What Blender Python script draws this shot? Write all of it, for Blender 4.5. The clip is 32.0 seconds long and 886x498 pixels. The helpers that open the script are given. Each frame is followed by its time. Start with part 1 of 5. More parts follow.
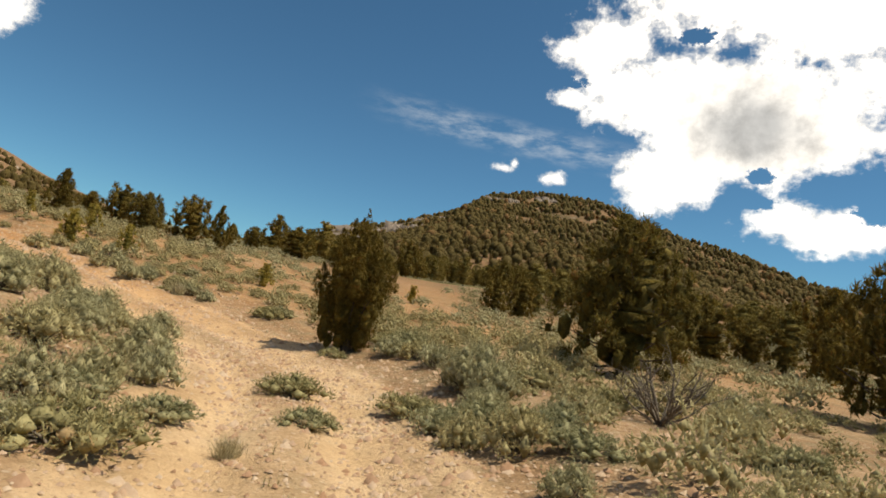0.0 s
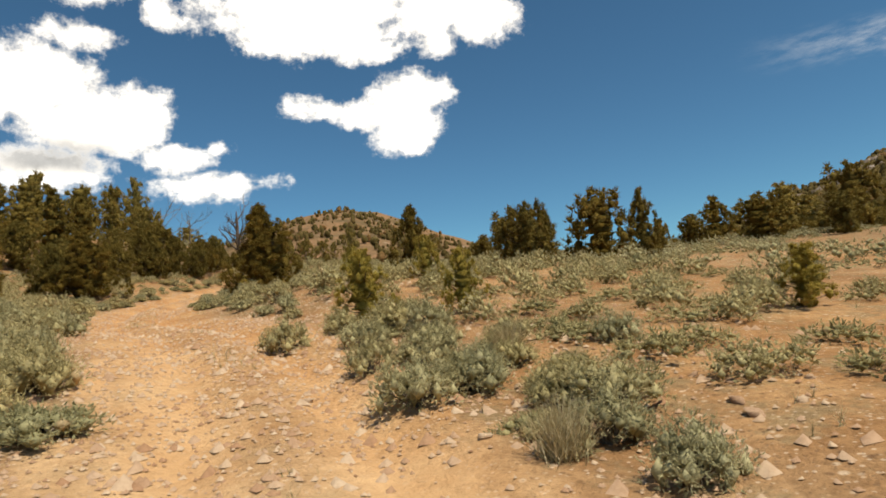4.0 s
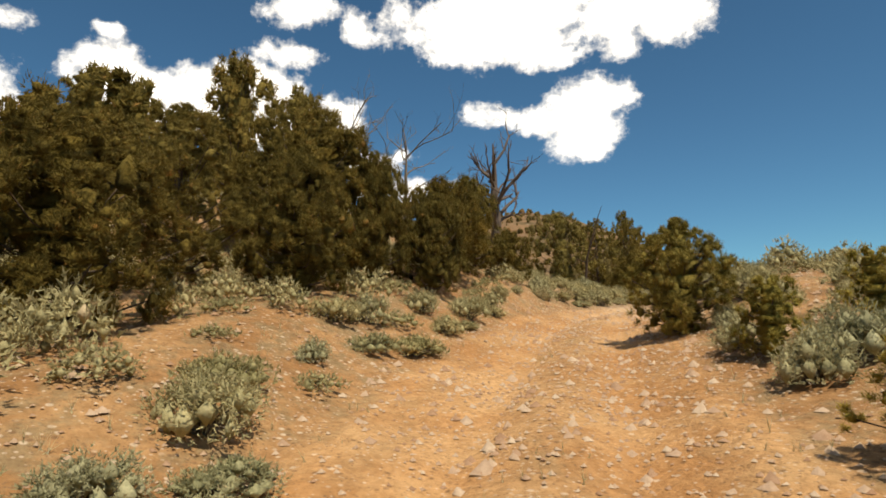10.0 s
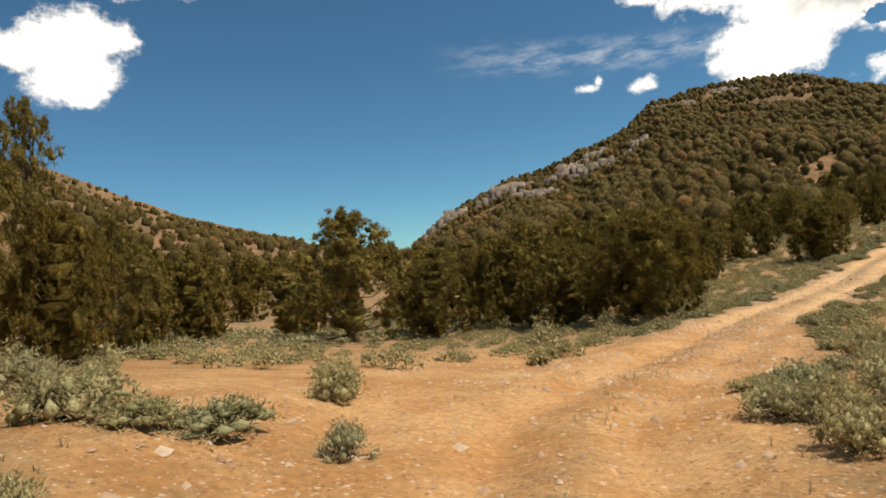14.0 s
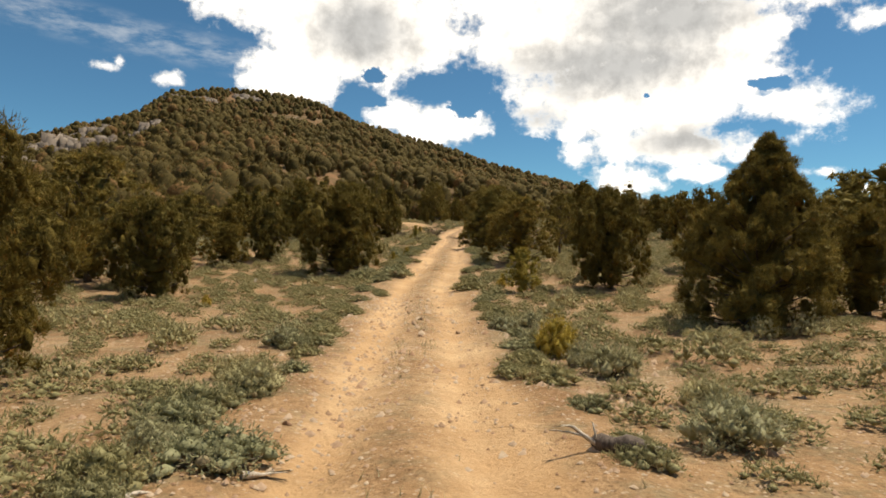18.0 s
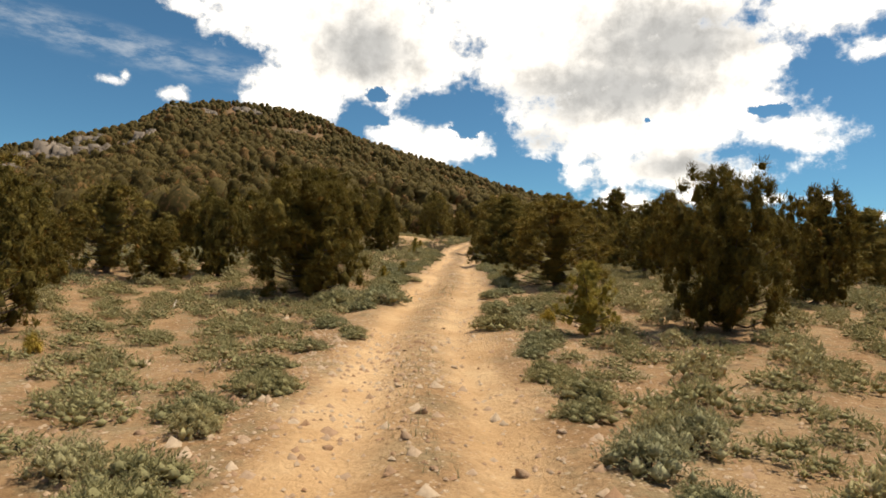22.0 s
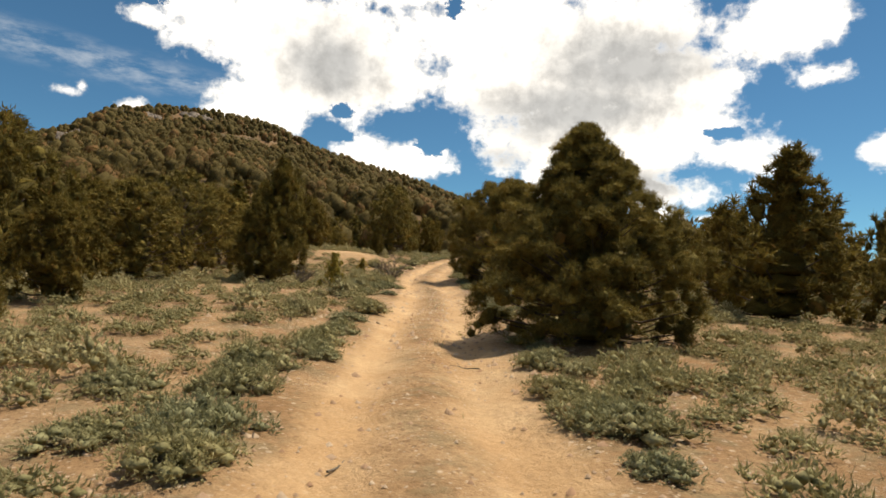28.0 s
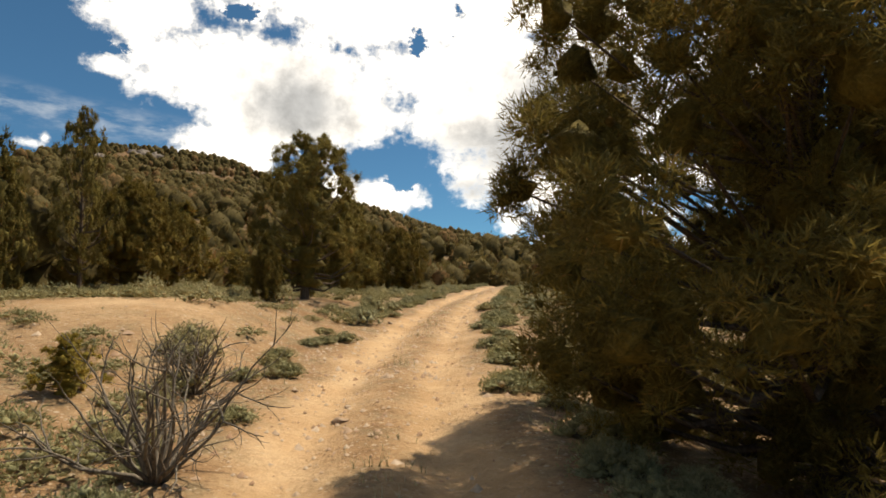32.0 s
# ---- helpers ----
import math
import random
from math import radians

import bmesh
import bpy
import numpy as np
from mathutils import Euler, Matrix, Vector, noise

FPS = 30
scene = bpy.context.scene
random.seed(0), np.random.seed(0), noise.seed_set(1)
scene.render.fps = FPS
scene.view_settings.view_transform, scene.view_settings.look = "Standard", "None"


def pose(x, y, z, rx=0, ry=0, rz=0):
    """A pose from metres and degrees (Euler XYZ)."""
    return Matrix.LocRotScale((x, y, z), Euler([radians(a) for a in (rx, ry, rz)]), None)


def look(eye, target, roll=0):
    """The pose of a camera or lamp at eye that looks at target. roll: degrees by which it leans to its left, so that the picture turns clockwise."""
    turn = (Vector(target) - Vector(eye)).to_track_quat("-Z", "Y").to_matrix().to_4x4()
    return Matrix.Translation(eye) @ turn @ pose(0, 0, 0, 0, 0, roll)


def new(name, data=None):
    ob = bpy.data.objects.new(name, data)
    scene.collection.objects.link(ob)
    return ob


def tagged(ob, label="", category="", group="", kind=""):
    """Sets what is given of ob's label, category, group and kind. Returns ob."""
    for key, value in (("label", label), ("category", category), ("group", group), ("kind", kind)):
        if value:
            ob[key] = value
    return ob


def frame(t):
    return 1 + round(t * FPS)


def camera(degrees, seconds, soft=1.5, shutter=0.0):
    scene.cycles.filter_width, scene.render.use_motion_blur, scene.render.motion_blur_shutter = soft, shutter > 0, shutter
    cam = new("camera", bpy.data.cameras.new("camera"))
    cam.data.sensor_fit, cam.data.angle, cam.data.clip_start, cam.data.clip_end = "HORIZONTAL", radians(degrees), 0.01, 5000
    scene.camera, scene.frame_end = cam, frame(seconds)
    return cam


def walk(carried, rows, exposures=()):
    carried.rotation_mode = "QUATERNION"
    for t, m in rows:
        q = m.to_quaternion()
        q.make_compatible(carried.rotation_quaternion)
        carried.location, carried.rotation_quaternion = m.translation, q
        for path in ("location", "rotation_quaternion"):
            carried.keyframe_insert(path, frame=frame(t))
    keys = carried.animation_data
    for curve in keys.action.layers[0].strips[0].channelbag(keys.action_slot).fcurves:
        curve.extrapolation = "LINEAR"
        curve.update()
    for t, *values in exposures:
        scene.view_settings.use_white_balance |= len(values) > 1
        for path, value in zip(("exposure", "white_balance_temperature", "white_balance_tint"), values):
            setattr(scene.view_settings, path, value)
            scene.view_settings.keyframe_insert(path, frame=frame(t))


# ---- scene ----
cam = camera(70.7, 32.0, soft=1.7)

PATH = [
    (0, (7.258, -7.87, -2.369), (7.201, -5.881, -2.169), 9.3),
    (0.5, (6.581, -4.683, -2.346), (6.334, -2.703, -2.214), 9.5),
    (1, (5.851, -1.722, -2.333), (5.499, 0.245, -2.234), 7.2),
    (1.5, (5.06, 1.209, -2.335), (4.614, 3.157, -2.257), 5.0),
    (2, (4.571, 3.158, -2.305), (4.078, 5.095, -2.232), 3.6),
    (2.5, (4.105, 4.12, -2.184), (3.551, 6.041, -2.152), 2.3),
    (3, (3.216, 5.453, -2.145), (2.488, 7.315, -2.175), 4.2),
    (3.5, (1.946, 6.958, -2.093), (1.0, 8.717, -1.985), -3.2),
    (4, (0.68, 8.443, -2.017), (-0.571, 9.99, -1.817), -5.7),
    (4.5, (-0.665, 9.488, -1.856), (-2.209, 10.728, -1.578), -4.0),
    (6.5, (-11.839, 15.259, -0.194), (-13.734, 15.869, -0.009), 0.3),
    (7, (-14.494, 16.126, -0.015), (-16.366, 16.792, 0.21), -1.0),
    (7.5, (-17.624, 17.18, 0.189), (-19.49, 17.87, 0.398), -1.2),
    (8, (-20.773, 18.345, 0.417), (-22.628, 19.061, 0.633), -0.1),
    (8.5, (-23.768, 19.99, 0.642), (-25.574, 20.821, 0.859), -2.6),
    (9, (-26.839, 21.88, 0.93), (-28.57, 22.847, 1.186), -2.9),
    (9.5, (-29.502, 23.693, 1.223), (-31.166, 24.78, 1.44), -5.3),
    (10, (-32.11, 25.32, 1.562), (-33.729, 26.465, 1.816), -1.6),
    (10.5, (-34.289, 27.05, 1.962), (-35.826, 28.302, 2.222), -3.4),
    (11, (-36.992, 29.53, 2.414), (-38.412, 30.91, 2.698), -5.0),
    (11.5, (-39.552, 32.566, 2.841), (-40.851, 34.062, 3.114), -6.0),
    (12, (-41.937, 35.882, 3.222), (-43.119, 37.478, 3.461), -7.2),
    (12.5, (-44.173, 39.718, 3.556), (-45.126, 41.467, 3.743), -7.0),
    (13, (-46.05, 43.758, 3.76), (-46.842, 45.587, 3.927), -4.7),
    (13.5, (-47.497, 47.926, 3.835), (-48.087, 49.834, 3.943), -5.1),
    (14, (-48.361, 51.643, 3.865), (-48.763, 53.601, 3.903), -5.0),
    (14.5, (-48.72, 54.986, 3.791), (-48.883, 56.979, 3.806), -2.5),
    (15, (-48.503, 58.318, 3.57), (-48.349, 60.312, 3.513), -2.0),
    (15.5, (-47.921, 61.338, 3.361), (-47.597, 63.31, 3.289), -1.7),
    (17.5, (-43.189, 72.701, 2.931), (-42.166, 74.419, 2.889), 1.1),
    (18, (-41.635, 75.497, 2.79), (-40.598, 77.207, 2.785), 0.9),
    (18.5, (-40.435, 77.667, 2.702), (-39.391, 79.373, 2.713), 1.7),
    (19, (-39.641, 79.157, 2.675), (-38.607, 80.869, 2.691), 2.8),
    (19.5, (-39.234, 79.951, 2.65), (-38.198, 81.662, 2.675), 2.8),
    (20, (-38.94, 80.475, 2.638), (-37.903, 82.186, 2.668), 2.4),
    (20.5, (-38.724, 80.917, 2.629), (-37.689, 82.628, 2.667), 3.0),
    (21, (-38.449, 81.408, 2.606), (-37.414, 83.119, 2.649), 3.0),
    (21.5, (-37.977, 82.261, 2.618), (-36.943, 83.972, 2.681), 3.1),
    (22, (-37.192, 83.579, 2.586), (-36.155, 85.288, 2.643), 2.1),
    (22.5, (-36.164, 85.39, 2.559), (-35.13, 87.101, 2.596), 1.5),
    (23, (-35.11, 87.281, 2.562), (-34.073, 88.99, 2.625), 1.6),
    (23.5, (-34.293, 88.943, 2.586), (-33.248, 90.644, 2.703), 3.3),
    (24, (-33.295, 90.669, 2.639), (-32.233, 92.359, 2.768), 3.4),
    (24.5, (-32.302, 92.239, 2.738), (-31.199, 93.901, 2.88), 2.9),
    (25, (-31.292, 93.797, 2.763), (-30.185, 95.455, 2.923), 1.2),
    (25.5, (-30.383, 95.377, 2.747), (-29.277, 97.038, 2.881), 1.7),
    (27.5, (-24.42, 104.217, 3.663), (-23.299, 105.867, 3.81), 3.0),
    (28, (-22.652, 106.969, 3.85), (-21.521, 108.614, 3.965), 2.3),
    (28.5, (-20.764, 109.897, 4.003), (-19.623, 111.533, 4.156), 2.5),
    (29, (-18.772, 112.806, 4.194), (-17.626, 114.44, 4.325), 2.4),
    (29.5, (-16.753, 115.875, 4.31), (-15.619, 117.516, 4.458), 0.4),
    (30, (-14.8, 119.018, 4.523), (-13.665, 120.648, 4.762), 0.7),
    (30.5, (-12.548, 122.249, 4.75), (-11.393, 123.873, 4.923), 0.8),
    (31, (-10.263, 125.703, 4.968), (-9.062, 127.291, 5.16), 0.4),
    (31.5, (-8.13, 129.004, 5.125), (-6.902, 130.563, 5.376), 0.7),
    (32, (-5.934, 132.266, 5.41), (-4.744, 133.858, 5.633), -0.9),
]
walk(cam, [(t, look(eye, target, roll)) for t, eye, target, roll in PATH], [(0.0, 0.18, 7300, 10), (32.0, 0.18, 7300, 10)])

SKY_GAIN = 0.08
WOOD_COUNT = 410
FAR_COUNT = 17000
SHRUB_THINGS = 250

# ---- world: clear desert sky with fair-weather clouds ----
SUN_AZ, SUN_EL = -95.0, 62.0


def heading(az, el=0.0):
    a, e = radians(az), radians(el)
    return Vector((-math.sin(a) * math.cos(e), math.cos(a) * math.cos(e), math.sin(e)))


# clouds: azimuth, elevation, half width and half height in degrees
BIG_CLOUD = [(-19.3, 21.1, 11.3, 4.2), (-17.4, 14.8, 5.6, 3.2), (-43.4, 21.9, 19.3, 4.2), (-48.9, 13.7, 13.7, 4.7), (-51.6, 8.9, 9.1, 1.9),
             (-62.7, 21.1, 4.7, 2.7), (-59.6, 11.8, 4.4, 1.8), (-38.8, 28.3, 32.5, 5.0), (-10.3, 25.2, 5.0, 2.4), (-22.0, 17.5, 9.0, 3.5), (-42.5, 18.6, 13.0, 4.5), (-53.0, 17.4, 8.0, 5.0), (-27.0, 18.4, 8.0, 3.5)]
SMALL_CLOUDS = [(-29.0, 11.2, 6.7, 2.1), (-47.5, 6.1, 3.3, 1.9), (-53.5, 6.7, 2.7, 0.8), (-59.0, 6.5, 2.8, 0.5), (-2.6, 13.9, 1.5, 0.6), (-3.6, 14.4, 0.6, 0.6),
                (-7.6, 13.5, 1.3, 0.6), (-8.1, 20.6, 1.9, 0.9), (-66.0, 17.2, 2.4, 1.1), (-62.7, 6.4, 0.9, 0.4), (-62.4, 3.5, 2.1, 0.6),
                (-62.1, 2.1, 1.3, 0.6), (-65.3, 5.0, 0.9, 0.3), (-70.1, 11.4, 1.8, 1.5)]
WEST_CLOUDS = [(97.7, 18.6, 8.5, 4.0), (101.8, 15.3, 2.5, 1.2), (88.7, 14.9, 4.1, 1.8), (91.8, 23.8, 2.6, 1.0), (101.6, 22.1, 1.9, 0.9), (103.4, 23.9, 2.1, 1.2),
               (84.1, 21.4, 4.1, 2.4), (73.1, 20.3, 6.9, 3.4), (80.5, 18.2, 5.7, 1.5), (64.6, 17.8, 3.7, 3.2), (71.0, 14.5, 6.9, 2.3), (58.8, 12.8, 5.3, 1.4),
               (77.5, 19.6, 9.0, 3.2), (68.0, 17.3, 7.5, 3.4), (62.0, 15.2, 4.5, 1.8), (58.4, 15.9, 1.6, 1.1), (68.3, 24.3, 3.1, 1.1), (83.9, 24.4, 1.3, 0.6)]
HEART_CLOUD = [(41.4, 19.6, 5.0, 3.0), (41.0, 16.9, 3.4, 2.4), (45.0, 18.6, 4.6, 1.7), (48.0, 18.9, 3.6, 1.3), (49.5, 27.2, 12.5, 3.2), (48.0, 25.2, 9.0, 2.2), (38.0, 26.4, 5.0, 2.6), (44.2, 23.8, 5.0, 1.4), (33.4, 25.7, 4.2, 3.0),
               (37.5, 24.0, 2.8, 1.7), (66.9, 28.0, 3.8, 1.8), (62.7, 26.8, 2.1, 1.6)]

GAPS = [(-24.8, 15.2, 0.9, 0.6), (-30.5, 14.5, 2.4, 0.7), (-24.0, 13.1, 1.8, 0.5), (-33.0, 12.6, 1.4, 0.9), (-58.4, 13.6, 1.3, 0.4), (-49.1, 13.3, 0.5, 0.4),
        (-38.7, 9.3, 2.6, 0.7), (-18.4, 26.1, 1.4, 0.5), (-34.8, 24.7, 0.8, 1.1), (-38.5, 27.4, 1.3, 1.8), (-6.5, 22.0, 2.6, 0.45)]
# shaded undersides of the thick banks
UNDERSIDES = [(-24.0, 19.2, 5.6, 3.6), (-45.7, 15.9, 10.5, 2.8), (-50.3, 19.6, 8.4, 3.6), (-52.3, 9.5, 4.4, 1.5), (-38.8, 11.6, 3.4, 1.4),
              (96.5, 17.8, 6.5, 1.9), (88.0, 14.2, 3.0, 0.9), (71.0, 15.0, 5.0, 1.2)]


class Graph:
    """Short hand for building node trees."""

    def __init__(self, tree):
        self.tree = tree
        self.nodes, self.links = tree.nodes, tree.links

    def put(self, socket, value):
        if isinstance(value, bpy.types.NodeSocket):
            self.links.new(value, socket)
        elif value is not None:
            socket.default_value = value

    def math(self, op, a, b=None, c=None, clamp=False):
        n = self.nodes.new("ShaderNodeMath")
        n.operation, n.use_clamp = op, clamp
        for k, v in enumerate((a, b, c)):
            self.put(n.inputs[k], v)
        return n.outputs[0]

    def vec(self, op, a, b=None, out=0):
        n = self.nodes.new("ShaderNodeVectorMath")
        n.operation = op
        self.put(n.inputs[0], a)
        self.put(n.inputs[1], b)
        return n.outputs[out]

    def noise(self, vector, scale, detail=4.0, rough=0.55, out=0, distortion=0.0):
        n = self.nodes.new("ShaderNodeTexNoise")
        self.put(n.inputs["Vector"], vector)
        n.inputs["Scale"].default_value, n.inputs["Detail"].default_value = scale, detail
        n.inputs["Roughness"].default_value, n.inputs["Distortion"].default_value = rough, distortion
        return n.outputs[out]

    def span(self, value, lo, hi, to_lo=0.0, to_hi=1.0, smooth=True):
        n = self.nodes.new("ShaderNodeMapRange")
        n.interpolation_type = "SMOOTHSTEP" if smooth else "LINEAR"
        for k, v in enumerate((value, lo, hi, to_lo, to_hi)):
            self.put(n.inputs[k], v)
        return n.outputs[0]

    def mix(self, factor, a, b, blend="MIX"):
        n = self.nodes.new("ShaderNodeMix")
        n.data_type, n.blend_type = "RGBA", blend
        self.put(n.inputs[0], factor)
        self.put(n.inputs[6], a)
        self.put(n.inputs[7], b)
        return n.outputs[2]


def make_world():
    world = bpy.data.worlds.new("sky")
    scene.world = world
    world.use_nodes = True
    g = Graph(world.node_tree)
    g.nodes.clear()
    sky = g.nodes.new("ShaderNodeTexSky")
    sky.sky_type, sky.sun_disc = "NISHITA", False
    sky.sun_elevation, sky.sun_rotation = radians(SUN_EL), radians(-SUN_AZ)
    sky.altitude, sky.air_density, sky.dust_density, sky.ozone_density = 1900, 0.95, 0.12, 3.0
    ray = g.nodes.new("ShaderNodeTexCoord").outputs["Generated"]
    part = g.nodes.new("ShaderNodeSeparateXYZ")
    g.links.new(ray, part.inputs[0])
    x, y, z = part.outputs
    az = g.math("MULTIPLY", g.math("ARCTAN2", g.math("MULTIPLY", x, -1.0), y), 57.29578)
    el = g.math("MULTIPLY", g.math("ARCSINE", z), 57.29578)
    both = g.nodes.new("ShaderNodeCombineXYZ")
    g.links.new(az, both.inputs[0])
    g.links.new(el, both.inputs[1])
    flat = both.outputs[0]
    # the outline of each bank is frayed by two sizes of billows
    billow = g.noise(flat, 0.16, 6.0, 0.62)
    lumps = g.noise(flat, 0.55, 5.0, 0.6)
    wisps = g.noise(g.vec("MULTIPLY", flat, (0.8, 1.2, 0.0)), 1.6, 6.0, 0.68)
    near = None
    for blobs in (BIG_CLOUD, SMALL_CLOUDS, WEST_CLOUDS, HEART_CLOUD):
        for a, e, w, h in blobs:
            off = g.vec("MULTIPLY", g.vec("SUBTRACT", flat, (a, e, 0.0)), (1.0 / w, 1.0 / h, 0.0))
            far = g.math("MULTIPLY", g.vec("LENGTH", off, out=1), min(w, h) ** 0.5)
            far = g.math("SUBTRACT", far, 0.93 * min(w, h) ** 0.5)
            near = far if near is None else g.math("SMOOTH_MIN", near, far, 0.2)
    fray = g.math("ADD", g.math("MULTIPLY", g.math("SUBTRACT", billow, 0.5), 3.2), g.math("MULTIPLY", g.math("SUBTRACT", lumps, 0.5), 1.3))
    fray = g.math("ADD", fray, g.math("MULTIPLY", g.math("SUBTRACT", wisps, 0.5), 0.7))
    depth = g.math("SUBTRACT", fray, near)
    # gaps of blue inside the great bank, with ragged rims
    rough = g.math("ADD", g.math("MULTIPLY", g.math("SUBTRACT", wisps, 0.5), 2.0), g.math("SUBTRACT", g.math("MULTIPLY", g.math("SUBTRACT", billow, 0.5), 1.6), 0.5))
    for a, e, w, h in GAPS:
        off = g.vec("MULTIPLY", g.vec("SUBTRACT", flat, (a, e, 0.0)), (1.0 / w, 1.0 / h, 0.0))
        cut = g.math("SUBTRACT", 1.3, g.math("ADD", g.vec("LENGTH", off, out=1), g.math("MULTIPLY", g.math("ADD", rough, lumps), 1.0)))
        depth = g.math("SUBTRACT", depth, g.math("MULTIPLY", g.math("MAXIMUM", cut, 0.0), 1.7))
    mask = g.span(depth, -0.2, 0.62)
    # banks elsewhere in the sky, of the same kind, beyond the lists above
    rest = g.noise(flat, 0.05, 6.0, 0.6)
    high = g.span(el, 30.0, 40.0)
    mask = g.math("MAXIMUM", mask, g.math("MULTIPLY", g.span(rest, 0.52, 0.6), high))
    # a thin veil of ice cloud
    lean = g.math("ADD", el, g.math("MULTIPLY", az, -0.085))
    veil = g.math("MULTIPLY", g.span(g.math("ABSOLUTE", g.math("SUBTRACT", lean, 16.9)), 0.2, 2.0, 1.0, 0.0), g.span(g.math("ABSOLUTE", g.math("ADD", az, 4.0)), 4.0, 17.0, 1.0, 0.0))
    veil = g.math("MULTIPLY", veil, g.span(g.noise(g.vec("MULTIPLY", flat, (0.5, 1.6, 0.0)), 0.7, 5.0, 0.65), 0.35, 0.75))
    # the shaded undersides of thick banks
    low = None
    for a, e, w, h in UNDERSIDES:
        off = g.vec("MULTIPLY", g.vec("SUBTRACT", flat, (a, e, 0.0)), (1.0 / w, 1.0 / h, 0.0))
        far = g.vec("LENGTH", off, out=1)
        low = far if low is None else g.math("MINIMUM", low, far)
    under = g.math("MULTIPLY", g.span(depth, 0.0, 0.7), g.span(g.math("ADD", low, g.math("ADD", g.math("MULTIPLY", g.math("SUBTRACT", billow, 0.5), 1.7), g.math("MULTIPLY", g.math("SUBTRACT", lumps, 0.5), 0.45))), 0.25, 1.6, 1.0, 0.0))
    white = g.mix(under, (1.3, 1.285, 1.26, 1), (0.5, 0.52, 0.545, 1))
    grain = g.span(g.math("ADD", lumps, g.math("MULTIPLY", g.math("SUBTRACT", wisps, 0.5), 0.12)), 0.25, 0.58, 0.78, 1.08, smooth=False)
    white = g.mix(1.0, white, grain, "MULTIPLY")
    blue = g.mix(1.0, sky.outputs[0], (SKY_GAIN * 0.56, SKY_GAIN * 0.99, SKY_GAIN * 1.1, 1), "MULTIPLY")
    blue = g.mix(g.math("MULTIPLY", veil, 0.42), blue, (0.75, 0.8, 0.86, 1))
    out = g.mix(mask, blue, white)
    back = g.nodes.new("ShaderNodeBackground")
    g.links.new(out, back.inputs[0])
    back.inputs[1].default_value = 1.0
    g.links.new(back.outputs[0], g.nodes.new("ShaderNodeOutputWorld").inputs[0])


make_world()

sun = new("sun", bpy.data.lights.new("sun", "SUN"))
sun.data.energy, sun.data.angle, sun.data.color = 4.6, radians(0.53), (1.0, 0.95, 0.86)
sun.matrix_world = look(heading(SUN_AZ, SUN_EL) * 200, (0, 0, 0))

# ---- the lie of the land ----
# centre of the dirt track: x, y, height
TRACK = [(9.5, -22.0, -4.5), (8.6, -14.0, -4.35), (7.3, -7.9, -4.2), (5.9, -1.7, -4.15), (4.6, 3.2, -4.1), (3.2, 5.5, -3.95),
         (0.7, 8.4, -3.8), (-0.7, 9.5, -3.65), (-6.0, 12.8, -2.8), (-11.8, 15.3, -2.0), (-20.8, 18.3, -1.4), (-32.1, 25.3, -0.2),
         (-41.9, 35.9, 1.4), (-46.0, 43.8, 2.0), (-48.4, 51.6, 2.1), (-48.5, 58.3, 1.8), (-47.9, 61.3, 1.6), (-43.2, 72.7, 1.1),
         (-39.6, 79.2, 0.9), (-35.1, 87.3, 0.8), (-30.4, 95.4, 1.0), (-24.4, 104.2, 1.85), (-18.8, 112.8, 2.4), (-12.5, 122.2, 2.95),
         (-5.9, 132.3, 3.6), (-0.5, 141.0, 4.3), (7.0, 150.0, 5.4), (19.0, 162.0, 6.9), (36.0, 178.0, 8.6)]
# banks and hollows beside it: x, y, height, reach
BANKS = [(-15.3, 26.9, -0.1, 8), (-10.8, 33.0, -0.4, 9), (-1.0, 19.0, -2.5, 8), (1.6, 12.4, -3.3, 7), (-2.0, 3.0, -2.7, 7),
         (0.0, -6.0, -2.8, 8), (12.0, 9.0, -3.1, 8), (22.0, 14.0, -3.0, 12), (-26.0, 30.0, -0.3, 8), (-22.0, 9.0, -0.4, 8),
         (-20.0, 42.0, 0.8, 13), (-8.0, 51.0, 0.3, 14)]
WEST_BANKS = [(-46.0, 28.0, 1.7, 8), (-52.0, 34.0, 2.9, 8), (-70.0, 31.0, 10.0, 18), (-100.0, 22.0, 15.0, 25), (-58.0, 61.0, 2.8, 6), (-63.0, 71.0, 1.9, 7),
              (-60.0, 52.0, 2.8, 5), (-52.5, 48.0, 1.95, 4), (-55.0, 54.0, 2.1, 4), (-54.0, 65.0, 1.4, 6), (-56.0, 76.0, 0.5, 8), (-58.0, 90.0, 0.0, 9), (-49.5, 42.0, 2.0, 4)]
NORTH_BANKS = [(-34.3, 103.7, 0.9, 8), (-28.0, 91.8, 1.0, 8), (-4.6, 140.0, 4.7, 5), (-3.2, 148.0, 6.5, 4), (-13.6, 126.5, 3.6, 7),
               (4.0, 133.0, 3.2, 8), (17.0, 167.5, 7.3, 9), (-3.0, 158.0, 7.0, 9), (3.2, 153.5, 6.0, 7)]
